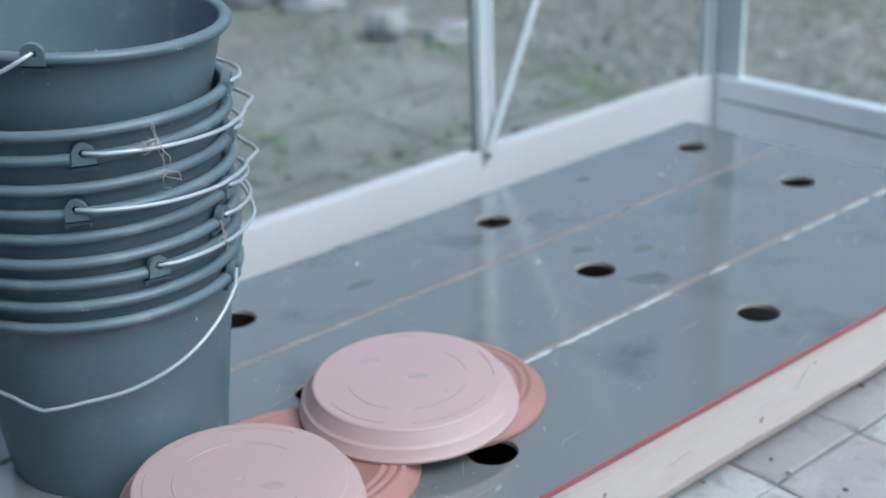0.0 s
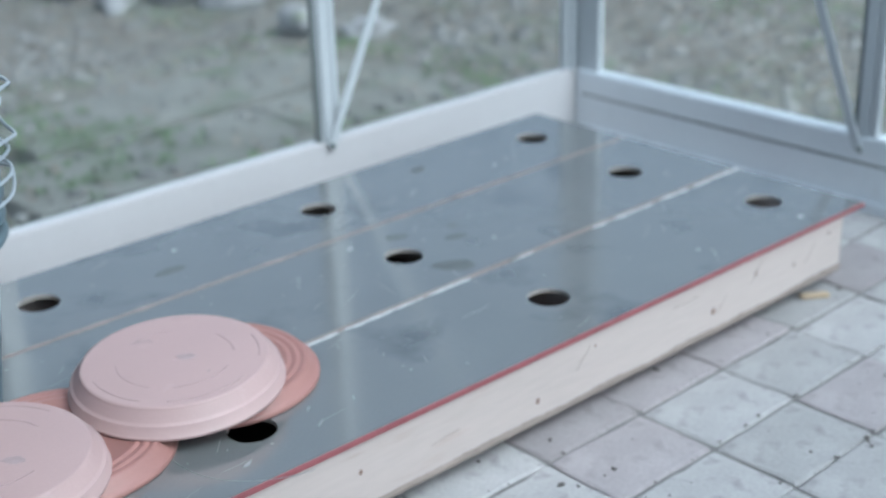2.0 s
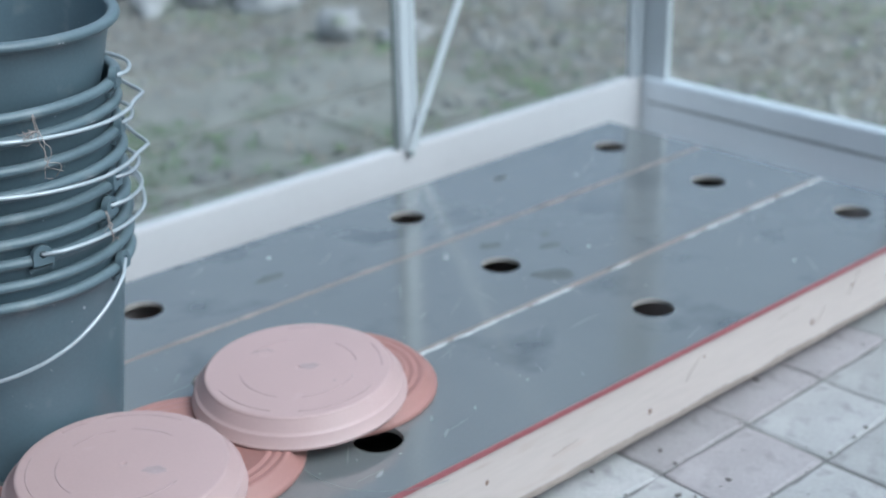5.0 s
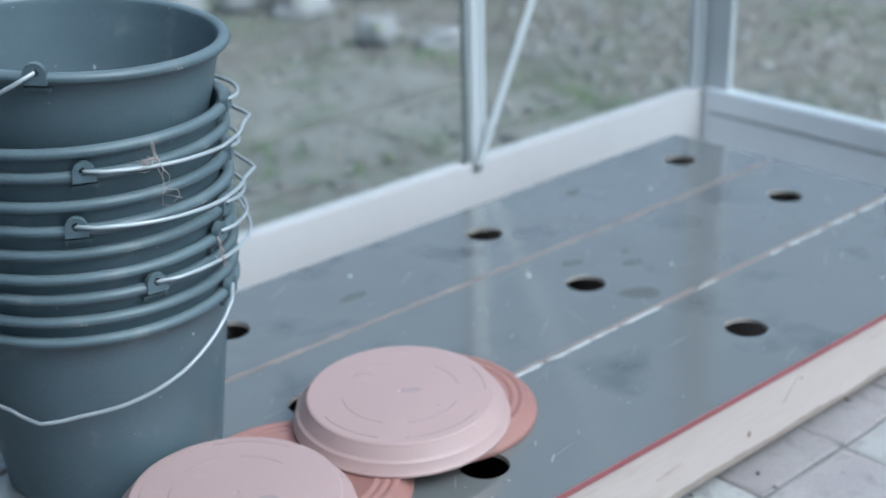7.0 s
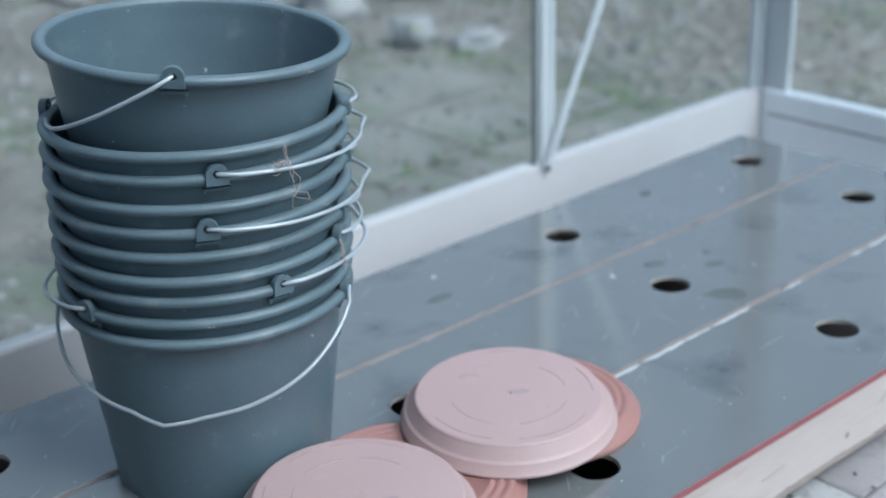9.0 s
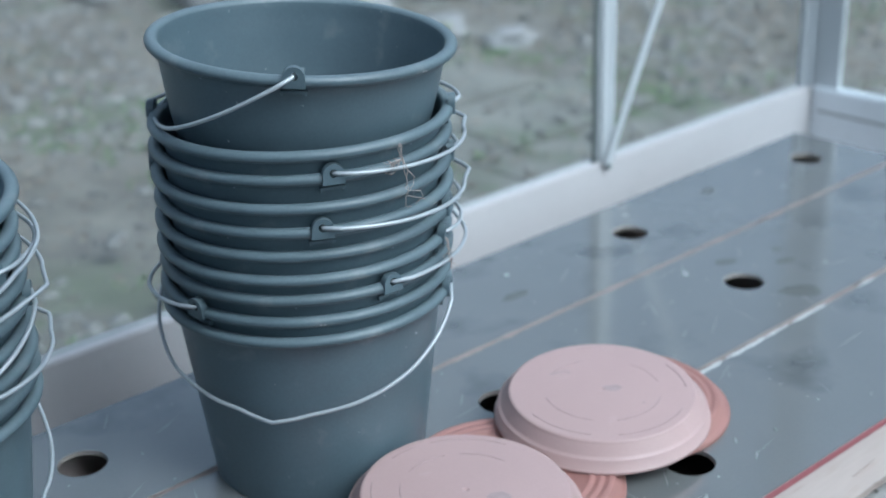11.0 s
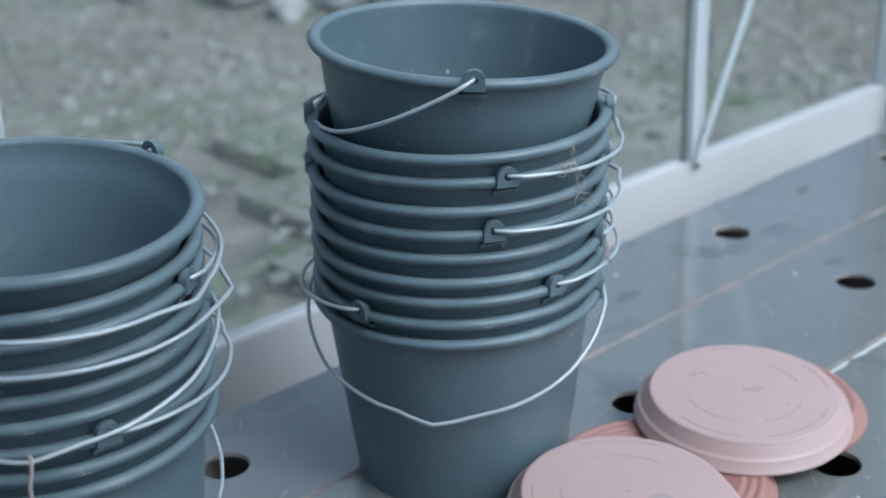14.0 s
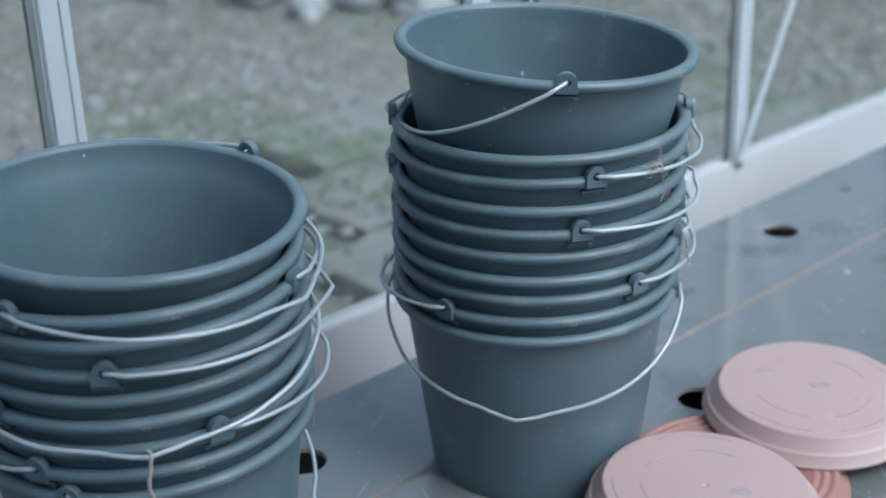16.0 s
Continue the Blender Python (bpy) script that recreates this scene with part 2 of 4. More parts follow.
def lathe(name, profile, mat, n=72):
    """A turned shape round z from (radius, height) pairs."""
    verts, faces, k = [], [], len(profile)
    for i in range(n):
        a = 2 * math.pi * i / n
        verts += [(r * math.cos(a), r * math.sin(a), z) for r, z in profile]
    for i in range(n):
        j = (i + 1) % n
        for q in range(k - 1):
            faces.append((i * k + q, j * k + q, j * k + q + 1, i * k + q + 1))
    return mesh_of(name, verts, faces, mat, True)


def tube(name, points, r, mat, n=8):
    """A round bar along a line of points."""
    pts = [Vector(p) for p in points]
    verts, faces = [], []
    side = None
    for i, p in enumerate(pts):
        ahead = (pts[min(i + 1, len(pts) - 1)] - pts[max(i - 1, 0)]).normalized()
        if side is None:
            side = ahead.orthogonal().normalized()
        side = (side - ahead * side.dot(ahead)).normalized()
        up = ahead.cross(side)
        for q in range(n):
            a = 2 * math.pi * q / n
            verts.append(p + r * (math.cos(a) * side + math.sin(a) * up))
    for i in range(len(pts) - 1):
        for q in range(n):
            w = (q + 1) % n
            faces.append((i * n + q, i * n + w, (i + 1) * n + w, (i + 1) * n + q))
    faces += [tuple(range(n))[::-1], tuple((len(pts) - 1) * n + q for q in range(n))]
    return mesh_of(name, verts, faces, mat, True)


def empty(name, m=None):
    ob = new(name)
    ob.empty_display_size = 0.05
    if m:
        ob.matrix_basis = m
    return ob


# ---- the setting: paving, plinth, posts, glass ----
BENCH = 0.141          # top of the staging
BACK, END, FRONT, LEFT = 0.545, 1.025, -1.95, -2.3
SILL_TOP = 0.149
EAVES = 1.55
OUTSIDE = -0.275

base = part("floor", box(LEFT, END, FRONT, BACK, -0.3, -0.0055), SAND)
tagged(base, "grey tumbled concrete pavers with dark sandy joints", "floor", kind="structure")


def plinth(name, x0, x1, y0, y1, inner):
    """The sill that the glass house stands on; inner is the side that faces the room."""
    skin = END_SILL if inner == "x" else SILL
    ob = part(name, box(x0, x1, y0, y1, -0.4, SILL_TOP, 0.003), skin)
    tagged(ob, "grooved blue-grey aluminium plinth below the glass" if inner == "x" else "pale grey-white sheet-metal plinth below the glass", "plinth", kind="structure")
    if inner == "y":
        part("lip", box(x0 + 0.004, x1 - 0.004, y0 - 0.008, y0 - 0.0005, SILL_TOP - 0.02, SILL_TOP - 0.004, 0.002), SILL, ob)
    elif inner == "x":
        part("lip", box(x0 - 0.004, x0 - 0.0005, y0 + 0.004, y1 - 0.02, 0.096, SILL_TOP - 0.002, 0.0015), skin, ob)
        # a dark strip, slightly proud, paints in the recess's shade
        part("groove_shade", box(x0 - 0.0012, x0 - 0.0003, y0 + 0.004, y1 - 0.02, 0.0905, 0.0955), RUBBER, ob, "dark strip standing in for the shade of a recess along the plinth")
        part("foot_strip", box(x0 - 0.014, x0 - 0.0005, y0 + 0.004, y1 - 0.02, -0.011, 0.018, 0.003), skin, ob)
    return ob


plinth("wall_back", LEFT, END + 0.04, BACK, BACK + 0.04, "")
plinth("wall_end", END, END + 0.04, FRONT, BACK - 0.001, "x")
plinth("wall_front", -1.25, END + 0.04, FRONT - 0.042, FRONT - 0.002, "")
# unseen dark walls and roof, added to keep light off the left end
shade_boards = part("wall_front", box(LEFT - 0.12, -1.251, FRONT - 0.12, FRONT - 0.001, -0.4, 2.25, 0.004), SHADE_DARK)
tagged(shade_boards, "unseen dark board wall added to shade the left end", "wall", kind="structure")
shade_wall = part("shade_wall_left", box(LEFT - 0.12, LEFT - 0.002, FRONT, BACK, -0.4, 0.45, 0.004), SHADE_DARK)
tagged(shade_wall, "unseen dark board wall added to shade the left end", "wall", kind="structure")
shade_roof = part("ceiling", box(LEFT - 0.12, -1.32, FRONT - 0.12, BACK + 0.04, 2.252, 2.29, 0.004), SHADE_DARK)
tagged(shade_roof, "unseen dark boarded roof added to shade the left end", "ceiling", kind="structure")


def post(x, y, turn, name="glazing_post"):
    """An aluminium glazing bar: flat web with two side flanges and a raised middle rib."""
    ob = empty(name, pose(x, y, SILL_TOP - 0.02, 0, 0, turn))
    tagged(ob, "grey aluminium glazing bar rising from the plinth", "post", "glazing posts", "structure")
    h = EAVES - SILL_TOP + 0.02
    part("web", box(-0.0235, 0.0235, 0.006, 0.016, 0, h, 0.001), ALU, ob)
    part("rib", box(-0.02, 0.007, 0.0005, 0.0056, 0, h, 0.0015), ALU, ob)
    part("flange", box(0.0095, 0.0225, 0.0025, 0.0056, 0, h, 0.001), ALU, ob)
    part("gasket", box(-0.032, -0.0237, 0.008, 0.016, 0, h), RUBBER, ob)
    return ob


for px in (0.288, -0.447, -1.18, -1.921):
    post(px, BACK, 0)
for py in (-0.228, -1.0):
    post(END + 0.002, py, -90)
for px in (0.288, -0.447, -1.22):
    post(px, FRONT, 180)


def corner(x, y, turn):
    ob = empty("corner_post", pose(x, y, SILL_TOP - 0.02, 0, 0, turn))
    tagged(ob, "grey aluminium corner post of the greenhouse", "post", "corner posts", "structure")
    h = EAVES - SILL_TOP + 0.02
    part("web", box(-0.024, 0.03, 0.012, 0.03, 0, h, 0.002), ALU, ob)
    part("flange", box(0.012, 0.03, -0.062, 0.0115, 0, h, 0.002), ALU, ob)
    part("rib", box(-0.012, -0.004, 0.0, 0.0115, 0, h, 0.001), ALU, ob)


for cx, cy, ct in ((END, BACK, 0), (END, FRONT, -90)):
    corner(cx, cy, ct)


def brace(a, b, face, name="diagonal_brace"):
    """A thin flat bar that stiffens the frame, bolted at its foot."""
    ob = empty(name, Matrix.Translation(a))
    tagged(ob, "thin grey aluminium diagonal brace bolted beside a post", "brace", "diagonal braces", "structure")
    way = Vector(b) - Vector(a)
    across = way.normalized().cross(Vector(face))
    turn = Matrix((across, Vector(face), way.normalized())).transposed().to_4x4()
    piece("bar", part_mesh(box(-0.01, 0.01, -0.002, 0.002, 0, way.length, 0.001), ALU), ob, turn)
    piece("bolt", lathe("bolt", [(0.0001, -0.004), (0.006, -0.004), (0.0065, 0.004), (0.0001, 0.005)], RUBBER, 12), ob,
          pose(0, -0.004, 0.0, 90, 0, 0))
    return ob


def part_mesh(bm, mat):
    me = bpy.data.meshes.new("bar")
    bm.to_mesh(me)
    bm.free()
    me.materials.append(mat)
    return me


brace((0.277, BACK - 0.007, 0.142), (0.277 + 0.5 * 1.35, BACK - 0.007, 0.142 + 1.35), (0, -1, 0))
brace((END - 0.016, -0.224, 0.126), (END - 0.016, -0.224 + 0.4 * 1.35, 0.126 + 1.35), (-1, 0, 0))

part("eaves_rail", box(LEFT, END + 0.03, BACK + 0.002, BACK + 0.035, EAVES, EAVES + 0.05, 0.003), ALU)
part("eaves_rail", box(-1.25, END + 0.03, FRONT - 0.035, FRONT - 0.002, EAVES, EAVES + 0.05, 0.003), ALU)
part("eaves_rail", box(END + 0.001, END + 0.034, FRONT, BACK, EAVES, EAVES + 0.05, 0.003), ALU)
for ob in [o for o in scene.objects if o.name.startswith("eaves_rail")]:
    tagged(ob, "grey aluminium eaves rail above the glass", "rail", kind="structure")


def pane(x0, x1, y0, y1, z0, z1, name="window_pane"):
    ob = part(name, box(x0, x1, y0, y1, z0, z1), GLASS)
    ob.visible_shadow = False
    tagged(ob, "clear slightly dusty greenhouse glass pane", "window", "glass panes", "structure")


edges = [LEFT + 0.03, -1.921, -1.18, -0.447, 0.288, END - 0.03]
for e0, e1 in zip(edges, edges[1:]):
    pane(e0 + 0.004, e1 - 0.004, BACK + 0.018, BACK + 0.021, SILL_TOP + 0.001, EAVES)
    if e0 > -1.2:
        pane(e0 + 0.004, e1 - 0.004, FRONT - 0.021, FRONT - 0.018, SILL_TOP + 0.001, EAVES)
edges = [FRONT + 0.03, -1.0, -0.228, BACK - 0.03]
for e0, e1 in zip(edges, edges[1:]):
    pane(END + 0.02, END + 0.023, e0 + 0.004, e1 - 0.004, SILL_TOP + 0.001, EAVES)


# ---- the low staging of three plywood panels ----
def drilled_panel(name, x0, x1, y0, y1, top, thick, holes, r, parent, label=""):
    """A sheet with round holes drilled through; the hole walls are bare plywood."""
    verts, faces, mats = [], [], []

    def quad(a, b, c, d, m):
        i = len(verts)
        verts.extend((a, b, c, d))
        faces.append((i, i + 1, i + 2, i + 3))
        mats.append(m)

    n = 32
    xs = [x0]
    for hx, hy in holes:
        xs += [hx - 0.1, hx + 0.1]
    xs.append(x1)
    for z, flip in ((top, False), (top - thick, True)):
        for a, b in zip(xs[::2], xs[1::2]):
            q = [(a, y0, z), (b, y0, z), (b, y1, z), (a, y1, z)]
            quad(*(q[::-1] if flip else q), 0)
        for hx, hy in holes:
            def rim(i):
                t = 2 * math.pi * i / n
                return (hx + r * math.cos(t), hy + r * math.sin(t), z)

            def outer(i):
                t = 2 * math.pi * i / n
                c, s = math.cos(t), math.sin(t)
                dx = 0.1 / abs(c) if abs(c) > 1e-9 else 1e9
                dy = ((y1 - hy) if s > 0 else (hy - y0)) / abs(s) if abs(s) > 1e-9 else 1e9
                k = min(dx, dy)
                return (hx + k * c, hy + k * s, z)
            for i in range(n):
                q = [rim(i), outer(i), outer(i + 1), rim(i + 1)]
                quad(*(q[::-1] if flip else q), 0)
            for cx in (hx - 0.1, hx + 0.1):
                for cy in (y0, y1):
                    best = sorted(range(n + 1), key=lambda i: (outer(i)[0] - cx) ** 2 + (outer(i)[1] - cy) ** 2)[:2]
                    a, b = outer(best[0]), outer(best[1])
                    i = len(verts)
                    verts.extend((a, b, (cx, cy, z)))
                    faces.append((i, i + 1, i + 2))
                    mats.append(0)
    for hx, hy in holes:
        for i in range(n):
            t0, t1 = 2 * math.pi * i / n, 2 * math.pi * (i + 1) / n
            p = (hx + r * math.cos(t0), hy + r * math.sin(t0))
            q = (hx + r * math.cos(t1), hy + r * math.sin(t1))
            quad((*p, top), (*q, top), (*q, top - thick), (*p, top - thick), 1)
    quad((x0, y0, top), (x0, y0, top - thick), (x1, y0, top - thick), (x1, y0, top), 1)
    quad((x0, y1, top - thick), (x0, y1, top), (x1, y1, top), (x1, y1, top - thick), 1)
    quad((x0, y0, top - thick), (x0, y0, top), (x0, y1, top), (x0, y1, top - thick), 1)
    quad((x1, y0, top), (x1, y0, top - thick), (x1, y1, top - thick), (x1, y1, top), 1)
    me = mesh_of(name, verts, faces, FILM)
    me.materials.append(RAWPLY)
    me.polygons.foreach_set("material_index", mats)
    return piece(name, me, parent, label=label)


bench = empty("plant_staging")
tagged(bench, "low plant staging of grey film-faced plywood with drilled holes", "staging")
X0, X1, THICK, HOLE = -2.28, 0.72, 0.0066, 0.0325
front_panel = drilled_panel("panel", X0, X1, -0.399, -0.1445, BENCH, THICK, [(hx, -0.2805) for hx in (-1.61, -1.06, -0.503, 0.047, 0.605)], HOLE, bench)
drilled_panel("panel", X0, X1, -0.1345, 0.1328, BENCH, THICK, [(0.56 * k, 0.0) for k in range(-3, 2)], HOLE, bench)
drilled_panel("panel", X0, X1, 0.1418, 0.383, BENCH, THICK, [(hx, 0.272) for hx in (-1.58, -1.056, -0.511, 0.035, 0.590)], HOLE, bench)
edging = part("edging", box(X0, X1, -0.4035, -0.3992, BENCH - 0.0072, BENCH + 0.0003, 0.001), REDEDGE, bench, "dull red painted front edge")
plank = part("front_board", box(X0, 0.664, -0.398, -0.365, 0.032, BENCH - THICK - 0.0005, 0.003), TIMBER, bench, "pale planed softwood front board with knots")
# unseen boards, assumed here to block light and view under the staging
part("back_board", box(X0, 0.662, 0.34, 0.374, 0.006, BENCH - THICK - 0.0005, 0.003), TIMBER, bench)
part("end_board", box(0.64, 0.662, -0.355, 0.339, 0.034, BENCH - THICK - 0.0006, 0.003), TIMBER, bench)
for bx in (-2.0, -1.4, -0.75, 0.1, 0.45):
    part("bearer", box(bx, bx + 0.04, -0.35, 0.339, 0.06, BENCH - THICK - 0.0006, 0.003), TIMBER, bench)
    part("leg", box(bx, bx + 0.05, -0.3, -0.22, 0.0045, 0.0595, 0.003), TIMBER, bench)
    part("leg", box(bx, bx + 0.05, 0.2, 0.28, 0.0045, 0.0595, 0.003), TIMBER, bench)


# a near-black sheet paints in the shade seen through the holes
soil = part("shade_sheet", box(X0, 0.705, -0.325, 0.39, -0.004, 0.004, 0.001), SHADE_DARK)
tagged(soil, "dark sheet added to deepen the shade under the staging", "soil", kind="structure")
# the front edge runs slightly out of square
for ob in (front_panel, edging, plank):
    for v in ob.data.vertices:
        if v.co.y < -0.36:
            v.co.y -= 0.014 * v.co.x
rng = random.Random(11)
part("seam_filler", box(X0, X1 - 0.004, 0.1331, 0.1415, BENCH - 0.009, BENCH - 0.0006), SEAMWOOD, bench, "bare pinkish-brown wood showing in the joint")
part("seam_filler", box(X0, X1 - 0.03, -0.1442, -0.1348, BENCH - 0.009, BENCH - 0.0004), SEAMWOOD, bench, "bare pinkish-brown wood showing in the joint")
part("seam_edge", box(X0, X1 - 0.034, -0.1386, -0.1336, BENCH - 0.002, BENCH + 0.0006), SEAMWOOD, bench, "worn bare edge of a panel along the joint")
for seam_y, wide, chance, mat, label in ((-0.1436, 0.0046, 0.86, SEALANT, "cracked white sealant bead"), (0.1385, 0.0068, 0.9, SEAMWOOD, "splintered panel edge")):
    at = X0
    while at < 0.66:
        long = rng.uniform(0.03, 0.17)
        if rng.random() < chance:
            bm = bmesh.new()
            steps = max(3, int(long / 0.012))
            rows = []
            for k in range(steps + 1):
                px = at + long * k / steps
                w = wide * rng.uniform(0.45, 1.25) * (0.4 if k in (0, steps) else 1)
                off = rng.uniform(-0.0008, 0.0008)
                rows.append([bm.verts.new((px, seam_y + off - w, BENCH + 0.0003)), bm.verts.new((px, seam_y + off, BENCH + 0.0016)), bm.verts.new((px, seam_y + off + w * 0.7, BENCH + 0.0003))])
            for p, q in zip(rows, rows[1:]):
                bm.faces.new((p[0], q[0], q[1], p[1]))
                bm.faces.new((p[1], q[1], q[2], p[2]))
            part("bead", bm, mat, bench, label)
        at += long + rng.uniform(0.0, 0.018)

# the foot of the front board is frayed and dirty
bm = bmesh.new()
rows, steps = [], 150
for k in range(steps + 1):
    px = -0.75 + (0.663 + 0.75) * k / steps
    py, top = -0.3984 - 0.014 * px, 0.036 + 0.0045 * (1 + noise.noise((px * 9, 0.4, 0))) + 0.003 * noise.noise((px * 60, 2.0, 0))
    rows.append([bm.verts.new((px, py, top)), bm.verts.new((px, py - 0.0012, 0.034)), bm.verts.new((px, py + 0.001, 0.0285 + 0.0015 * noise.noise((px * 40, 5.0, 0)))), bm.verts.new((px, py + 0.012, 0.0285))])
for p, q in zip(rows, rows[1:]):
    for c in range(3):
        bm.faces.new((p[c], q[c], q[c + 1], p[c + 1]))
part("frayed_foot", bm, DIRTYWOOD, plank, "dirty grey-brown frayed lower edge")

# knots and drying cracks on the front board
for kx, kz, kr in ((-0.1, 0.066, 0.005), (0.41, 0.1, 0.0045), (0.3, 0.07, 0.006), (-0.42, 0.09, 0.004), (0.02, 0.11, 0.003), (0.52, 0.083, 0.004), (-0.62, 0.075, 0.006), (0.62, 0.112, 0.004)):
    n = 12
    bm = bmesh.new()
    bm.faces.new([bm.verts.new((kx + kr * 0.8 * math.cos(2 * math.pi * k / n) * rng.uniform(0.8, 1.2), -0.3985 - 0.014 * kx, kz + kr * math.sin(2 * math.pi * k / n) * rng.uniform(0.8, 1.2))) for k in range(n)])
    part("knot", bm, KNOT, plank, "dark knot")
for kx, kz, ln, sl in ((0.4, 0.105, 0.03, 1.2), (0.31, 0.075, 0.025, 0.9), (-0.02, 0.1, 0.03, 1.0), (0.55, 0.09, 0.03, 1.1), (-0.3, 0.08, 0.05, 0.1), (0.2, 0.11, 0.06, 0.05)):
    piece("crack", tube("crack", [(kx + ln * k / 5, -0.3981 - 0.014 * (kx + ln * k / 5), kz + sl * ln * (k / 5 - 0.5) + rng.uniform(-0.001, 0.001)) for k in range(6)], 0.0004, KNOT, 5), plank)


# ---- buckets ----
RIM, WALL_TOP, FOOT, TALL = 0.171, 0.164, 0.1345, 0.2455


def bucket_body(FOOT=FOOT, swell=1.0):
    """Tapered shell, rolled rim, a step under the rim, and a recessed floor."""
    t = 0.0022

    def wall_at(s):
        return FOOT + (WALL_TOP - FOOT) * (1 - (1 - s) ** swell)

    outer = [(0.001, 0.004), (FOOT - 0.012, 0.004), (FOOT - 0.008, 0.0), (FOOT - 0.002, 0.0), (FOOT, 0.003)]
    for k in range(1, 12):
        s = k / 12
        outer.append((wall_at(s), TALL * s))
    outer[-1] = (outer[-1][0] - 0.0005, TALL - 0.026)
    outer += [(WALL_TOP + 0.0005, TALL - 0.014), (WALL_TOP + 0.0035, TALL - 0.006)]
    rim = []
    for k in range(17):
        a = math.radians(-100 + 270 * k / 16)
        rim.append((RIM - 0.0005 + 0.0076 * math.cos(a), TALL + 0.0018 + 0.0064 * math.sin(a)))
    inner = [(WALL_TOP - 0.001, TALL - 0.006)]
    for k in range(11, -1, -1):
        s = k / 12
        inner.append((wall_at(s) - t - 0.0004, max(TALL * s, 0.0065)))
    inner.append((0.001, 0.0065))
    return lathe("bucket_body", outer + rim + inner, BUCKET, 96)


def bucket_lug(name):
    """The raised ear on the rim with the hole that the wire goes through; it faces +x."""
    verts, faces, n = [], [], 16
    r, hole, mid = 0.0118, 0.0046, 0.006
    outline = [(-0.0128, -0.005), (-0.012, 0.0)]
    for k in range(n + 1):
        a = math.pi - math.pi * k / n
        outline.append((r * math.cos(a), mid + r * math.sin(a)))
    outline += [(0.012, 0.0), (0.0128, -0.005)]
    m = len(outline)
    ring = [(hole * math.cos(math.pi * 1.25 - 2 * math.pi * (k + 0.5) / m), 0.0075 + hole * math.sin(math.pi * 1.25 - 2 * math.pi * (k + 0.5) / m)) for k in range(m)]
    for x in (0.0, 0.0088):
        verts += [(x, y, z) for y, z in outline]
        verts += [(x, y, z) for y, z in ring]
    q = 2 * m
    for k in range(m):
        w = (k + 1) % m
        faces.append((k, w, m + w, m + k))
        faces.append((q + k, q + m + k, q + m + w, q + w))
        faces.append((k, q + k, q + w, w))
        faces.append((m + k, m + w, q + m + w, q + m + k))
    return mesh_of(name, verts, faces, BUCKET)


def bail(droop, depth, kink=0.028, side=1, reach=0.182):
    """The wire handle: lug to lug along x, swung towards side*y and let down by droop degrees."""
    d = radians(droop)
    out, down = math.cos(d) * side, -math.sin(d)
    pts = [(reach - 0.012, 0, 0), (reach - 0.002, 0.0005 * side, 0)]
    steps = 40
    for k in range(1, steps):
        a = math.pi * k / steps
        bulge = depth * math.sin(a) ** 0.85
        mid = abs(k - steps / 2) / (steps / 2)
        bulge += kink * (0.32 * max(0.0, 1 - mid / 0.14) + 0.22 * max(0.0, 1 - mid))
        bulge += 0.0022 * noise.noise((k * 0.31, droop * 1.7, side * 3.0))
        x = (reach + 0.003) * math.cos(a)
        pts.append((x, bulge * out, bulge * down))
    pts += [(-(reach - 0.002), 0.0005 * side, 0), (-(reach - 0.012), 0, 0)]
    return tube("bail", pts, 0.0024, WIRE, 8)


BODY, NARROW, SLIM, LUG = bucket_body(), bucket_body(0.1, 1.5), bucket_body(0.094), bucket_lug("lug")
bracket_bm = box(0, 0.006, -0.0145, 0.0145, -0.0016, 0.0016, 0.0006)
for tab in (-0.013, 0.012):
    add_box(bracket_bm, 0.0, 0.006, tab - 0.001, tab + 0.001, -0.0042, -0.001, 0.0004)
BRACKET = part_mesh(bracket_bm, BUCKET)


def bucket(x, y, rim_z, lug_angle, droop, side=1, depth=0.178, lean=(0, 0), label="", group=""):
    """A bucket by the height of its rim; lug_angle is the bearing of one ear; lean tips the rim's normal."""
    up = Vector((lean[0], lean[1], 1)).normalized()
    tip = Vector((0, 0, 1)).rotation_difference(up).to_matrix().to_4x4()
    m = Matrix.Translation((x, y, rim_z)) @ tip @ pose(0, 0, -TALL, 0, 0, lug_angle)
    ob = empty("bucket", m)
    tagged(ob, label, "bucket", group)
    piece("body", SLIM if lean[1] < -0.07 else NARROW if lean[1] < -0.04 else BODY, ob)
    for turn in (0, 180):
        piece("lug", LUG, ob, pose(0, 0, 0, 0, 0, turn) @ pose(RIM + 0.0005, 0, TALL + 0.002))
        piece("bracket", BRACKET, ob, pose(0, 0, 0, 0, 0, turn) @ pose(WALL_TOP + 0.002, 0, TALL - 0.0098))
    piece("bail", bail(droop, depth, side=side), ob, pose(0, 0, TALL + 0.0095), "bent galvanised wire handle")
    return ob


AX, AY = -0.815, 0.078
NEST = "grey plastic bucket with wire handle nested in a tall stack"
TALLSTACK = "tall stack of buckets"
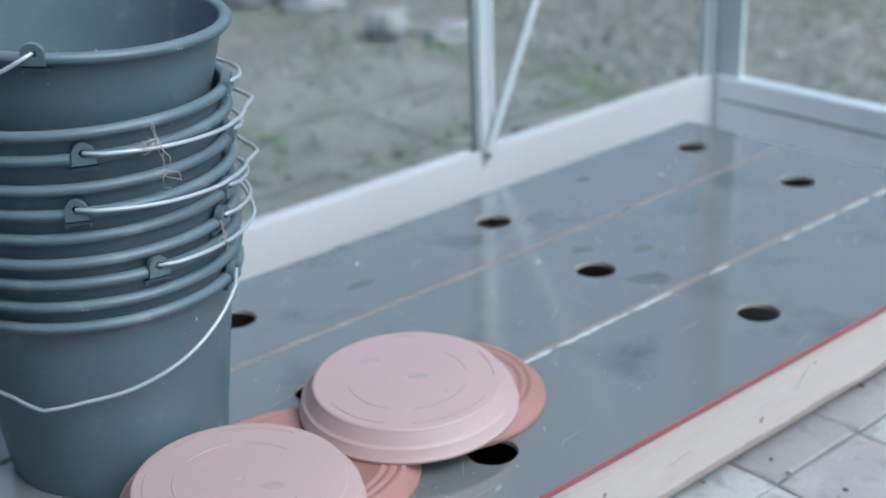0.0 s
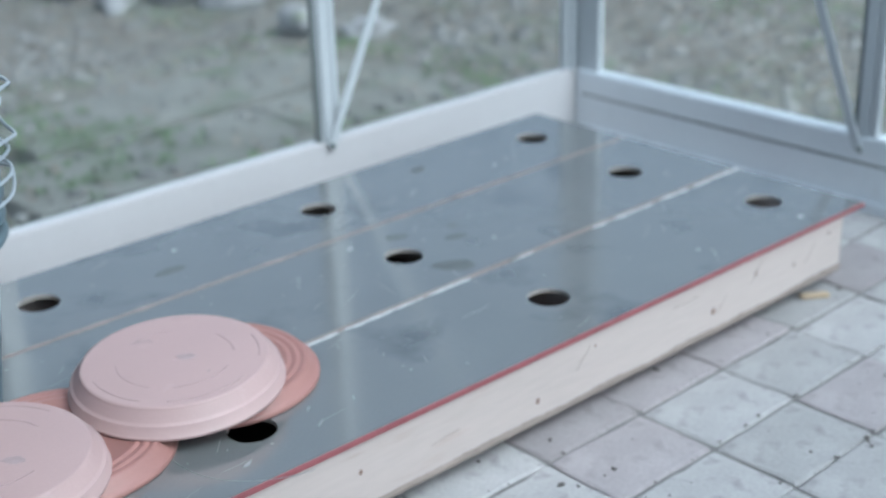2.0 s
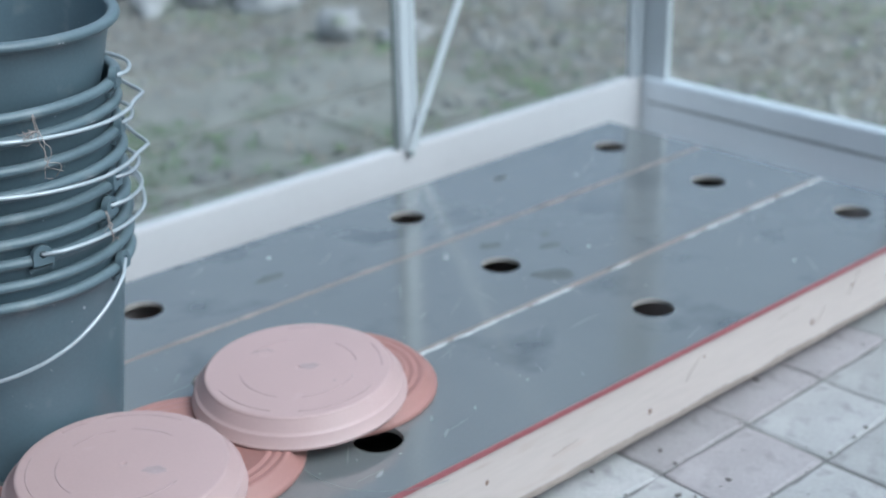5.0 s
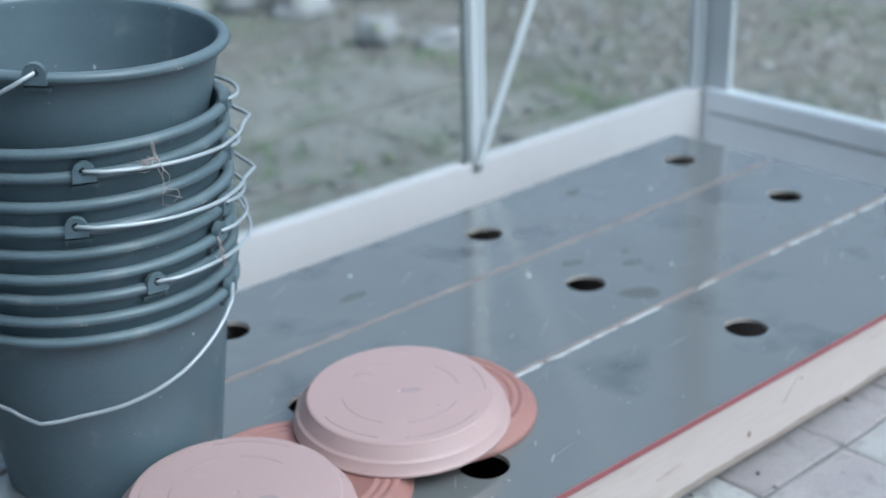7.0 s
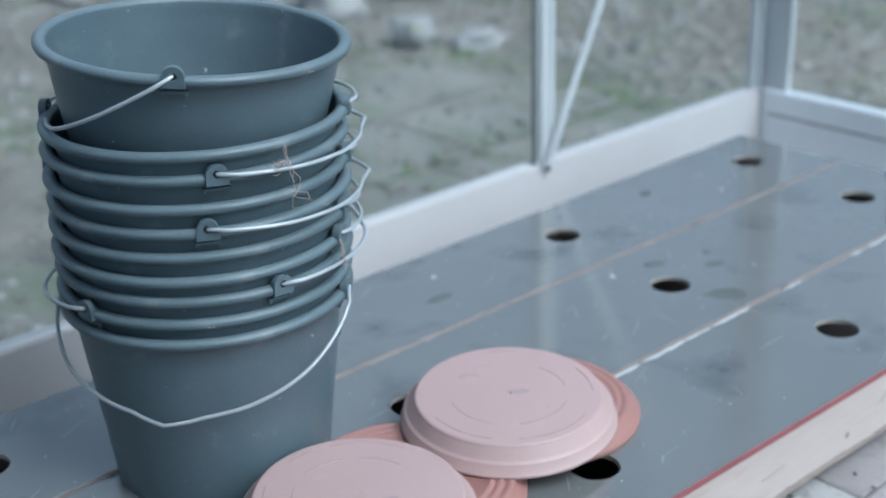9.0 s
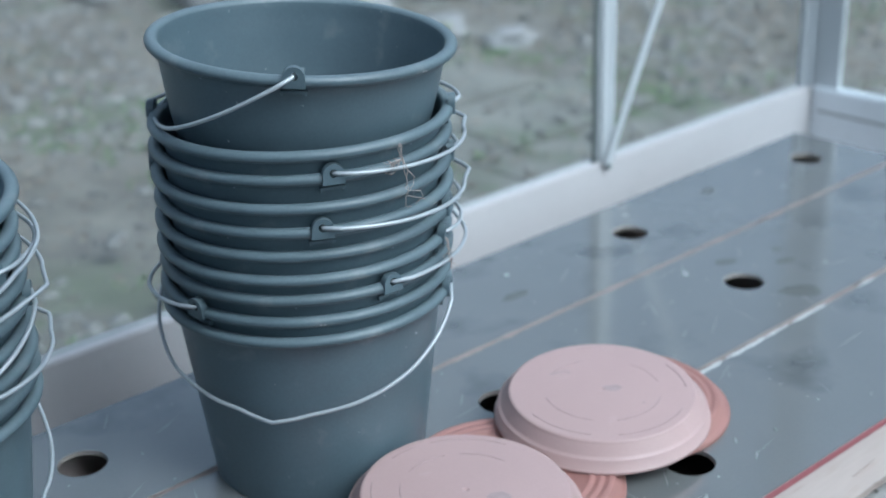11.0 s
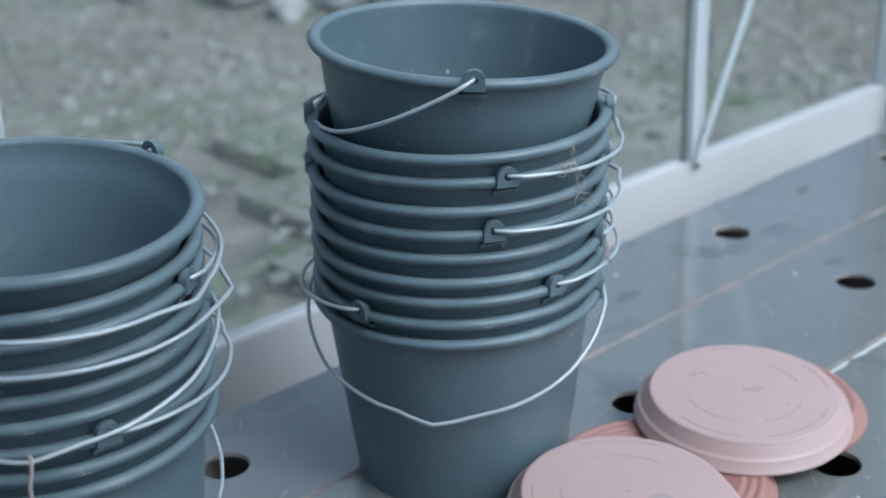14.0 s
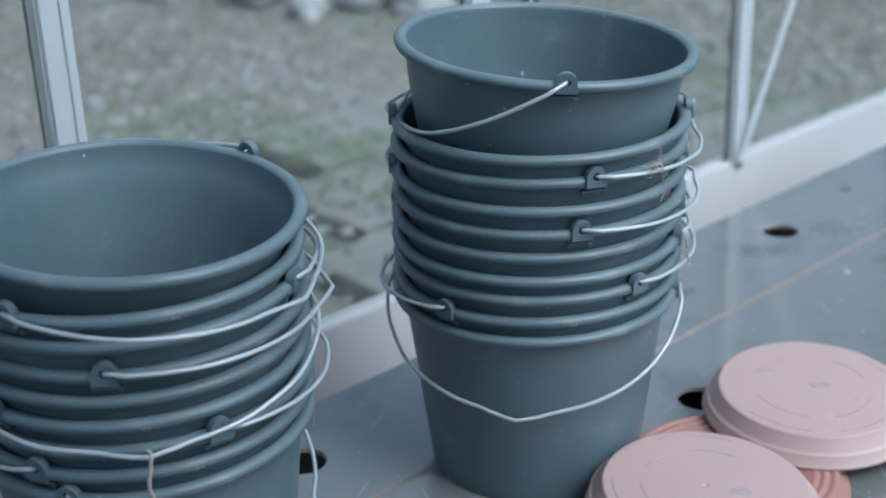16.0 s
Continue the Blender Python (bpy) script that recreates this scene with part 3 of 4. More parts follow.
#        rim height, lug bearing, droop, side, depth
for k, (rim_z, bearing, droop, side, depth) in enumerate((
        (0.381, 306, 33.5, -1, 0.188), (0.4062, 187.8, 6, -1, 0.186), (0.4335, 265.1, 0, 1, 0.186), (0.4578, 300, 4, 1, 0.186), (0.4866, 306, 6, 1, 0.186),
        (0.5147, 239.2, 3.5, 1, 0.186), (0.5427, 318, 4, 1, 0.186), (0.5755, 244.2, 3.5, 1, 0.187), (0.6025, 316, 4, 1, 0.186))):
    bucket(AX + 0.0006 * (k % 3 - 1), AY - 0.0011 * k + 0.0008 * ((k + 1) % 3 - 1), rim_z, bearing, droop, side, depth, (0, 0),
           NEST if k else "bottom grey plastic bucket of a stack, wire handle hanging down", TALLSTACK)
bucket(-0.809, 0.064, 0.6883, 230, 31, -1, 0.19, (0.041, -0.064), "tilted empty grey plastic bucket on top of a stack", TALLSTACK)

BX, BY = -1.338, 0.141
NEST2 = "grey plastic bucket with wire handle nested in a shorter stack"
LOWSTACK = "shorter stack of buckets"
for k, (rim_z, bearing, droop, side, depth) in enumerate((
        (0.3875, 215, 36, 1, 0.2), (0.4125, 205, 6, -1, 0.186), (0.4382, 263, 3, 1, 0.186), (0.4655, 191, 5, -1, 0.186), (0.491, 331, 16, -1, 0.187),
        (0.5165, 231, 2, 1, 0.187), (0.5462, 304, 2, 1, 0.188), (0.571, 203, 8, 1, 0.19))):
    bucket(BX + 0.0009 * (k % 3 - 1), BY, rim_z, bearing, droop, side, depth, (0.001 * k, -0.001 * k), NEST2, LOWSTACK)
bucket(-1.333, 0.138, 0.6145, 12, 8, 1, 0.19, (0.025, -0.08), "tilted empty grey plastic bucket on top of a stack", LOWSTACK)


# ---- plant saucers, lying upside down ----
def saucer_mesh(name, disc, rim, h, mat, stepped=False):
    """An upturned saucer: flat base with a foot edge, sloping wall, a step and a wider rim band."""
    p = [(0.0005, h - 0.0015), (0.0025, h - 0.0014), (0.004, h), (0.006, h), (disc - 0.0045, h), (disc - 0.0025, h - 0.0003),
         (disc - 0.0005, h - 0.0014), (disc, h - 0.003), (disc + 0.0006, h - 0.0045)]
    w = rim - 0.0075
    p += [(w - 0.0015, 0.0225), (w - 0.0008, 0.0208), (w + 0.0022, 0.0196), (w + 0.0034, 0.0182), (rim - 0.0026, 0.0062), (rim - 0.0008, 0.0052),
          (rim, 0.0036), (rim - 0.0002, 0.0008), (rim - 0.002, 0.0), (rim - 0.0045, 0.001)]
    if stepped:
        # terraced base, a shoulder, then a shallow flared wall
        p = [(0.0005, h - 0.0022)]
        for edge in (0.049, 0.037, 0.025):
            p += [(rim - edge, h - 0.0022), (rim - edge + 0.0025, h - 0.0006), (rim - edge + 0.0045, h), (rim - edge + 0.008, h - 0.0002), (rim - edge + 0.0095, h - 0.002)]
        p[-2:] = [(rim - 0.0165, h - 0.0004), (rim - 0.0142, h - 0.0022), (rim - 0.013, h - 0.006)]
        p += [(rim - 0.0062, 0.011), (rim - 0.0048, 0.009), (rim - 0.0016, 0.0082), (rim - 0.0003, 0.0064), (rim, 0.0025), (rim - 0.0008, 0.0004), (rim - 0.003, 0.0)]
        disc, w = 0.1, rim - 0.01
    p += [(w - 0.004, min(0.017, h * 0.3)), (disc - 0.002, h - 0.005), (0.0005, h - 0.0055)]
    return lathe(name, p, mat, 96)


def arc_ridge(r, a0, a1, z, wide=0.0016):
    """A thin moulded line on the saucer's base, coloured darker for the shade it would hold."""
    n = max(6, int(abs(a1 - a0) / 4))
    pts = [(r * math.cos(radians(a0 + (a1 - a0) * k / n)), r * math.sin(radians(a0 + (a1 - a0) * k / n)), z) for k in range(n + 1)]
    return tube("moulded_line", pts, wide / 2, LINE_SHADE, 5)


def saucer(x, y, z, lean, mat, label, turn=0.0, disc=0.118, rim=0.141, h=0.036, lines=()):
    up = Vector((lean[0], lean[1], 1)).normalized()
    tip = Vector((0, 0, 1)).rotation_difference(up).to_matrix().to_4x4()
    ob = empty("plant_saucer", Matrix.Translation((x, y, z)) @ tip @ pose(0, 0, 0, 0, 0, turn))
    tagged(ob, label, "plant saucer", "upturned plant saucers")
    piece("dish", saucer_mesh("dish", disc, rim, h, mat, not lines), ob)
    for r, a0, a1 in lines:
        piece("moulded_line", arc_ridge(disc * r, a0, a1, h - 0.0001), ob)
    return ob


LINES = [(0.62, 60, 105), (0.62, 150, 212), (0.62, 236, 300), (0.62, 330, 372), (0.89, 40, 60), (0.89, 168, 214), (0.89, 232, 290), (0.89, 318, 350)]
LINES_B = [(0.62, 10, 52), (0.62, 66, 108), (0.62, 128, 190), (0.89, 20, 70), (0.89, 82, 100), (0.89, 130, 215), (0.62, 230, 290)]
saucer(-0.46, -0.131, BENCH, (0, 0), TERRA, "terracotta-orange plastic plant saucer upside down on the staging", 0, 0.112, 0.145, 0.0235)
saucer(-0.704, -0.157, BENCH, (0, 0), TERRA, "terracotta-orange plastic plant saucer under a pink one", 40, 0.112, 0.145, 0.0235)
saucer(-0.975, -0.19, BENCH, (0, 0), TERRA, "terracotta-orange plastic plant saucer lying beside the buckets", 80, 0.112, 0.145, 0.0235)
saucer_a = saucer(-0.527, -0.153, 0.169, (-0.03, -0.03), PINK, "pale pink plastic plant saucer upside down, scuffed base", 0, 0.1225, 0.141, 0.038, LINES)
saucer_b = saucer(-0.813, -0.195, 0.1658, (0.01, -0.03), PINK, "pale pink plastic plant saucer upside down on an orange one", 0, 0.1225, 0.141, 0.038, LINES_B)


def scuff(parent, x, y, z, sx, sy, turn, seed):
    """A thin irregular smear of dirt."""
    r = random.Random(seed)
    n = 14
    ring = [(sx * math.cos(2 * math.pi * k / n) * r.uniform(0.6, 1.1), sy * math.sin(2 * math.pi * k / n) * r.uniform(0.6, 1.1)) for k in range(n)]
    verts = [(p, q, 0.0) for p, q in ring] + [(p * 0.9, q * 0.9, 0.0004) for p, q in ring]
    faces = [(k, (k + 1) % n, n + (k + 1) % n, n + k) for k in range(n)] + [tuple(range(n, 2 * n))]
    return piece("scuff", mesh_of("scuff", verts, faces, FAINT), parent, pose(x, y, z, 0, 0, turn), "greyish scuff mark")


scuff(saucer_a, 0.012, -0.008, 0.0381, 0.016, 0.009, -45, 1)
scuff(saucer_a, -0.012, 0.07, 0.0381, 0.013, 0.0025, -20, 2)
scuff(saucer_a, 0.0, 0.062, 0.0381, 0.008, 0.002, -80, 3)
scuff(saucer_a, 0.012, -0.06, 0.0381, 0.003, 0.002, 0, 5)
scuff(saucer_b, 0.02, -0.035, 0.0381, 0.018, 0.009, -45, 4)


# ---- outside ground ----
def height(x, y):
    """The lie of the soil; it is trodden level where the slabs are bedded."""
    away = max(-0.4 - x, x - 1.95, 0.6 - y, y - 2.5, 0.0)
    lie = min(1.0, away / 0.25)
    return OUTSIDE + (0.1 + 0.9 * lie) * (0.05 * noise.noise((x * 0.7, y * 0.7, 0.3)) + 0.022 * noise.noise((x * 3, y * 3, 1.7))) - 0.01 * lie - 0.03 * (1 - lie)


def ground_sheet():
    verts, faces = [], []
    xs = [-400, -60, -20, -9] + [-6 + 0.12 * i for i in range(118)] + [11, 22, 60, 400]
    ys = [-400, -60, -12, -4, 0.3] + [0.5 + 0.12 * i for i in range(75)] + [11, 20, 60, 400]
    for y in ys:
        for x in xs:
            z = height(x, y) if abs(x) < 12 and 0.3 < y < 12 else OUTSIDE
            verts.append((x, y, z))
    n = len(xs)
    for j in range(len(ys) - 1):
        for i in range(n - 1):
            faces.append((j * n + i, j * n + i + 1, (j + 1) * n + i + 1, (j + 1) * n + i))
    return mesh_of("ground", verts, faces, EARTH, True)


ground = piece("ground", ground_sheet())
tagged(ground, "mossy gravelly garden soil with dead leaves", "ground", kind="structure")


def lump(rng, sx, sy, sz, rings=5, seg=9, rough=0.28):
    """Verts and faces of one uneven stone round its own origin."""
    seed = rng.uniform(0, 100)
    verts, faces = [], []
    for i in range(rings + 1):
        v = math.pi * i / rings
        for j in range(seg):
            u = 2 * math.pi * j / seg
            d = Vector((math.sin(v) * math.cos(u), math.sin(v) * math.sin(u), math.cos(v)))
            k = 1 + rough * noise.noise(d * 1.6 + Vector((seed, 0, 0)))
            verts.append((d.x * sx * k, d.y * sy * k, d.z * sz * k))
    for i in range(rings):
        for j in range(seg):
            w = (j + 1) % seg
            faces.append((i * seg + j, (i + 1) * seg + j, (i + 1) * seg + w, i * seg + w))
    return verts, faces


def rock(x, y, sx, sy, sz, seed):
    r = random.Random(seed)
    verts, faces = lump(r, sx, sy, sz, 10, 14, 0.9)
    ob = piece("rock", mesh_of("rock", verts, faces, ROCK, True), None, pose(x, y, height(x, y) + sz * 0.45, 0, 0, r.uniform(0, 180)))
    tagged(ob, "pale grey field stone lying in the garden", "rock", "garden rocks")


for k, (rx, ry, sx, sy, sz) in enumerate(((1.87, 2.76, 0.09, 0.08, 0.085), (2.07, 2.6, 0.1, 0.06, 0.05), (1.98, 3.42, 0.13, 0.1, 0.1), (1.85, 3.62, 0.15, 0.11, 0.09), (1.6, 3.75, 0.1, 0.08, 0.06), (2.4, 3.4, 0.13, 0.1, 0.07),
                                           (1.15, 2.53, 0.05, 0.04, 0.03), (0.62, 2.3, 0.1, 0.05, 0.03), (1.62, 4.1, 0.16, 0.12, 0.09), (2.6, 4.0, 0.25, 0.18, 0.14), (1.3, 4.6, 0.14, 0.1, 0.07), (3.1, 3.4, 0.16, 0.12, 0.09))):
    rock(rx, ry, sx, sy, sz, k)

path = empty("garden_path")
tagged(path, "worn mossy stone slabs sunk in the soil", "path", kind="structure")
r2 = random.Random(8)
for row, (ya, yb) in enumerate(((0.63, 1.085), (1.1, 1.54), (1.575, 2.003), (2.045, 2.48))):
    at = -0.35 + 0.23 * row
    while at < 1.4:
        long = min(r2.uniform(0.9, 1.5), 1.95 - 0.1 * row - at)
        bm = box(at, at + long - 0.002, ya, yb, OUTSIDE - 0.06, OUTSIDE + 0.03 + 0.002 * (row % 2), 0.005)
        part("slab", bm, SLAB, path)
        at += long


def scatter(name, count, shape, mat, label, category, area, seed, keep=None):
    """Many small loose pieces joined into one mesh."""
    r = random.Random(seed)
    verts, faces = [], []
    made = 0
    while made < count:
        x, y = r.uniform(area[0], area[1]), area[2] + (area[3] - area[2]) * r.random() ** 1.2
        if (BACK + 0.06 > y and x < END + 0.06) or (keep and not keep(x, y, r)) or (1.99 < y < 2.06 and -0.35 < x < 1.85):
            continue
        made += 1
        v, f = shape(r)
        i = len(verts)
        turn = r.uniform(0, 2 * math.pi)
        c, s_ = math.cos(turn), math.sin(turn)
        on_slab = 0.63 < y < 2.48 and -0.35 < x < 1.85
        z = max(height(x, y), OUTSIDE + 0.034) if on_slab else height(x, y)
        verts += [(x + c * a - s_ * b, y + s_ * a + c * b, z + d) for a, b, d in v]
        faces += [tuple(i + q for q in face) for face in f]
    ob = piece(name, mesh_of(name, verts, faces, mat, name == "pebbles"))
    return tagged(ob, label, category, kind="stuff")


def pebble_shape(r):
    s = 0.006 + 0.024 * r.random() ** 4
    return lump(r, s * r.uniform(0.9, 1.6), s, s * 0.6, 3, 6, 0.4)


def leaf_shape(r):
    a, b, h = r.uniform(0.01, 0.028), r.uniform(0.006, 0.015), r.uniform(0.001, 0.008)
    return [(-a, 0, 0.004), (0, -b, 0.004 + h), (a, 0, 0.004), (0, b, 0.004 + h * 0.6), (0, 0, 0.003)], [(0, 1, 4), (1, 2, 4), (2, 3, 4), (3, 0, 4)]


def tuft_shape(r):
    verts, faces = [], []
    for k in range(5):
        a, l, w = r.uniform(0, 6.28), r.uniform(0.01, 0.035), 0.004
        ox, oy = r.uniform(-0.02, 0.02), r.uniform(-0.02, 0.02)
        c, s_ = math.cos(a), math.sin(a)
        i = len(verts)
        verts += [(ox - s_ * w, oy + c * w, 0), (ox + s_ * w, oy - c * w, 0), (ox + c * l * 0.7, oy + s_ * l * 0.7, l * r.uniform(0.3, 0.9))]
        faces.append((i, i + 1, i + 2))
    return verts, faces


def mossy(x, y, r):
    near = abs(y - 1.55) < 0.07 or abs(y - 1.09) < 0.04
    return (near and r.random() < 0.6) or noise.noise((x * 1.3, y * 1.3, 5.0)) > 0.22


def gravelly(x, y, r):
    return r.random() < 0.35 + 0.65 * (noise.noise((x * 0.9, y * 0.9, 9.0)) > -0.1) if not (0.63 < y < 2.48 and -0.35 < x < 1.85) else r.random() < 0.12


scatter("pebbles", 20000, pebble_shape, PEBBLE, "loose grey and pale pebbles strewn on soil", "gravel", (-2.3, 5.5, 0.0, 5.2), 21, gravelly)
scatter("dead_leaves", 26000, leaf_shape, LEAF, "brown dead leaves strewn on soil", "leaves", (-2.3, 6.0, -1.0, 5.5), 22,
        lambda x, y, r: r.random() < (0.17 if (0.63 < y < 2.48 and -0.35 < x < 1.85) else 0.4 + 0.6 * (x > 2.3 or y > 3.2)))
scatter("moss_tufts", 5000, tuft_shape, MOSS, "small green tufts of moss and grass", "moss", (-3.0, 7.0, 0.0, 7.0), 23, mossy)



def mirrored_screen():
    """A far, uneven screen of shrubs, unseen itself, added for the glossy staging to mirror."""
    verts, faces = [], []
    n, rows = 90, 9
    for i in range(n):
        a = radians(-25 + 150 * i / (n - 1))
        for j in range(rows):
            f = j / (rows - 1)
            r = 12 + 1.6 * noise.noise((a * 6, f * 4, 2.0)) + 1.5 * f
            top = 3.2 + 1.2 * noise.noise((a * 5, 0.0, 4.0)) + 0.7 * noise.noise((a * 17, 0.0, 6.0))
            verts.append((r * math.cos(a), r * math.sin(a), OUTSIDE - 0.1 + top * f))
    for i in range(n - 1):
        for j in range(rows - 1):
            faces.append((i * rows + j, (i + 1) * rows + j, (i + 1) * rows + j + 1, i * rows + j + 1))
    return mesh_of("backdrop", verts, faces, ADDED_SCREEN, True)


screen = piece("backdrop", mirrored_screen())
tagged(screen, "unseen grey-green shrub screen added for the staging to mirror", "backdrop", kind="structure")

# ---- pavers ----
def paver_mesh(name, w, d, rng):
    """A tumbled block with worn, uneven edges and knocked-off corners."""
    ring, per = [], 5
    corners = [(-w / 2, -d / 2), (w / 2, -d / 2), (w / 2, d / 2), (-w / 2, d / 2)]
    for k in range(4):
        (ax, ay), (bx, by) = corners[k], corners[(k + 1) % 4]
        for q in range(per):
            f = 0.03 + 0.94 * q / (per - 1)
            inward = rng.uniform(0.0, 0.0032)
            px, py = ax + (bx - ax) * f, ay + (by - ay) * f
            if k % 2:
                px -= inward * (1 if px > 0 else -1)
            else:
                py -= inward * (1 if py > 0 else -1)
            ring.append((px, py))
    n = len(ring)
    verts = [(x, y, -0.02) for x, y in ring] + [(x, y, -0.0028 + rng.uniform(-0.0008, 0.0008)) for x, y in ring]
    for x, y in ring:
        e = rng.uniform(0.0025, 0.0065)
        verts.append((x - e * (1 if x > 0 else -1) * (abs(x) > w * 0.46), y - e * (1 if y > 0 else -1) * (abs(y) > d * 0.44), rng.uniform(-0.0014, 0.0003)))
    faces = []
    for lvl in (0, 1):
        for k in range(n):
            w2 = (k + 1) % n
            faces.append((lvl * n + k, lvl * n + w2, (lvl + 1) * n + w2, (lvl + 1) * n + k))
    faces.append(tuple(range(2 * n, 3 * n)))
    return faces, verts


rng = random.Random(4)
PAVERS = []
for mat in (PAVER, PAVER, PAVER_PINK):
    for k in range(3):
        fc, vt = paver_mesh("paver", 0.1958, 0.1348, rng)
        PAVERS.append(mesh_of("paver", vt, fc, mat))
for j in range(-12, 9):
    for i in range(-15, 7):
        py = -0.5165 + 0.1365 * j
        px = 0.165 + 0.1975 * i + 0.03 * (py + 0.52)
        xa, xb = max(px - 0.09875, LEFT + 0.001), min(px + 0.09875, END - 0.0155)
        ya, yb = max(py - 0.06825, FRONT + 0.008), min(py + 0.06825, BACK - 0.012)
        if xb - xa < 0.03 or yb - ya < 0.03:
            continue
        whole = xb - xa > 0.19 and yb - ya > 0.13
        cx, cy = (xa + xb) / 2, (ya + yb) / 2
        if whole:
            cx, cy = cx + rng.uniform(-0.0025, 0.0025), cy - 0.008 * (cx - 0.1) * (abs(cx) < 1.0) + rng.uniform(-0.0015, 0.0015)
        m = pose(cx, cy, rng.uniform(-0.003, 0.0), rng.uniform(-0.4, 0.4), rng.uniform(-0.4, 0.4), rng.uniform(-0.8, 0.8) if whole else 0.0)
        piece("paver", rng.choice(PAVERS), base, m @ Matrix.Diagonal(((xb - xa) / 0.1975, (yb - ya) / 0.1365, 1, 1)))

# ---- small loose things ----
def twine(points, r, label):
    ob = piece("twine", tube("twine", points, r, TWINE, 6))
    tagged(ob, label, "twine")


def frayed(start, end, strands, spread, seed):
    """A few loose fibres of one scrap of twine, joined in one mesh."""
    r = random.Random(seed)
    bm = bmesh.new()
    for k in range(strands):
        p, q = Vector(start), Vector(end)
        pts = []
        for i in range(12):
            f = i / 11
            pts.append(p.lerp(q, f) + Vector([spread * noise.noise((f * 4 + k * 7.3, seed, c * 9.1)) * (0.3 + f) for c in range(3)]))
        me = tube("strand", pts, 0.00045, TWINE, 5)
        bm.from_mesh(me)
        bpy.data.meshes.remove(me)
    ob = part("twine", bm, TWINE, None, "", None, True)
    tagged(ob, "frayed scrap of beige jute twine caught on a wire handle", "twine")


chip = part("wood_chip", box(-0.026, 0.026, -0.008, 0.008, 0.0, 0.007, 0.002), CHIP, None, "", pose(0.588, -0.408, 0.0005, 0, 0, -35))
tagged(chip, "small split wood chip lying on the pavers", "wood chip")

# twine on the handles
frayed((-0.828, -0.122, 0.61), (-0.812, -0.124, 0.536), 3, 0.02, 3)
frayed((-0.828, -0.122, 0.592), (-0.839, -0.118, 0.582), 3, 0.02, 7)
frayed((-0.744, -0.1, 0.47), (-0.741, -0.103, 0.439), 4, 0.01, 5)
twine([(-1.4364, -0.033, 0.4535), (-1.4355, -0.0355, 0.456), (-1.4355, -0.039, 0.455), (-1.436, -0.0395, 0.4495), (-1.4365, -0.038, 0.444), (-1.4378, -0.0385, 0.436),
       (-1.4402, -0.038, 0.428), (-1.4408, -0.0385, 0.419), (-1.4392, -0.0378, 0.412), (-1.4375, -0.0385, 0.408)], 0.0019,
      "short end of beige twine knotted to a wire handle")


def fleck(x, y, sx, sy, turn, mat, name, label, category, seed):
    """A thin uneven crumb or dried splash on the staging."""
    r = random.Random(seed)
    n = 12
    ring = [(sx * math.cos(2 * math.pi * k / n) * r.uniform(0.7, 1.15), sy * math.sin(2 * math.pi * k / n) * r.uniform(0.7, 1.15)) for k in range(n)]
    verts = [(p, q, 0.0) for p, q in ring] + [(p * 0.85, q * 0.85, 0.0006) for p, q in ring]
    faces = [(k, (k + 1) % n, n + (k + 1) % n, n + k) for k in range(n)] + [tuple(range(n, 2 * n))]
    ob = piece(name, mesh_of(name, verts, faces, mat), None, pose(x, y, BENCH + 0.0002, 0, 0, turn))
    tagged(ob, label, category, category + " marks")


for k, (fx, fy, fs) in enumerate(((0.588, -0.369, 0.006), (-0.042, 0.087, 0.006), (-0.035, 0.095, 0.003), (0.16, -0.05, 0.003), (0.35, -0.33, 0.003), (-0.25, 0.3, 0.004), (0.42, 0.21, 0.003))):
    fleck(fx, fy, fs, fs * 0.7, 40 * k, SEALANT, "white_fleck", "small white fleck dried on the staging", "fleck", k)
for k, (fx, fy, sx, sy) in enumerate(((-0.555, -0.345, 0.01, 0.003), (-0.43, -0.33, 0.012, 0.0018), (-0.42, -0.29, 0.008, 0.0015), (-0.36, -0.31, 0.006, 0.001))):
    fleck(fx, fy, sx, sy, 25 + 10 * k, CHALK, "scratch", "pale scratch worn into the plywood film", "scratch", 30 + k)
for k, (fx, fy, sx, sy) in enumerate(((0.033, -0.087, 0.035, 0.022), (0.048, 0.07, 0.022, 0.012), (0.116, 0.0, 0.02, 0.013), (-0.3, 0.23, 0.03, 0.012), (0.3, 0.3, 0.02, 0.012), (0.15, 0.04, 0.012, 0.008))):
    fleck(fx, fy, sx, sy, -40 + 13 * k, DAMP, "damp_spot", "darker damp patch on the plywood staging", "damp patch", 50 + k)
arc = [(-0.48 + 0.135 * math.cos(radians(a)), -0.29 + 0.125 * math.sin(radians(a)), BENCH + 0.0002) for a in range(160, 262, 4)]
ob = piece("ring_mark", tube("ring_mark", arc, 0.0004, CHALK, 5))
tagged(ob, "faint pale ring that a pot has marked on the staging", "ring mark")


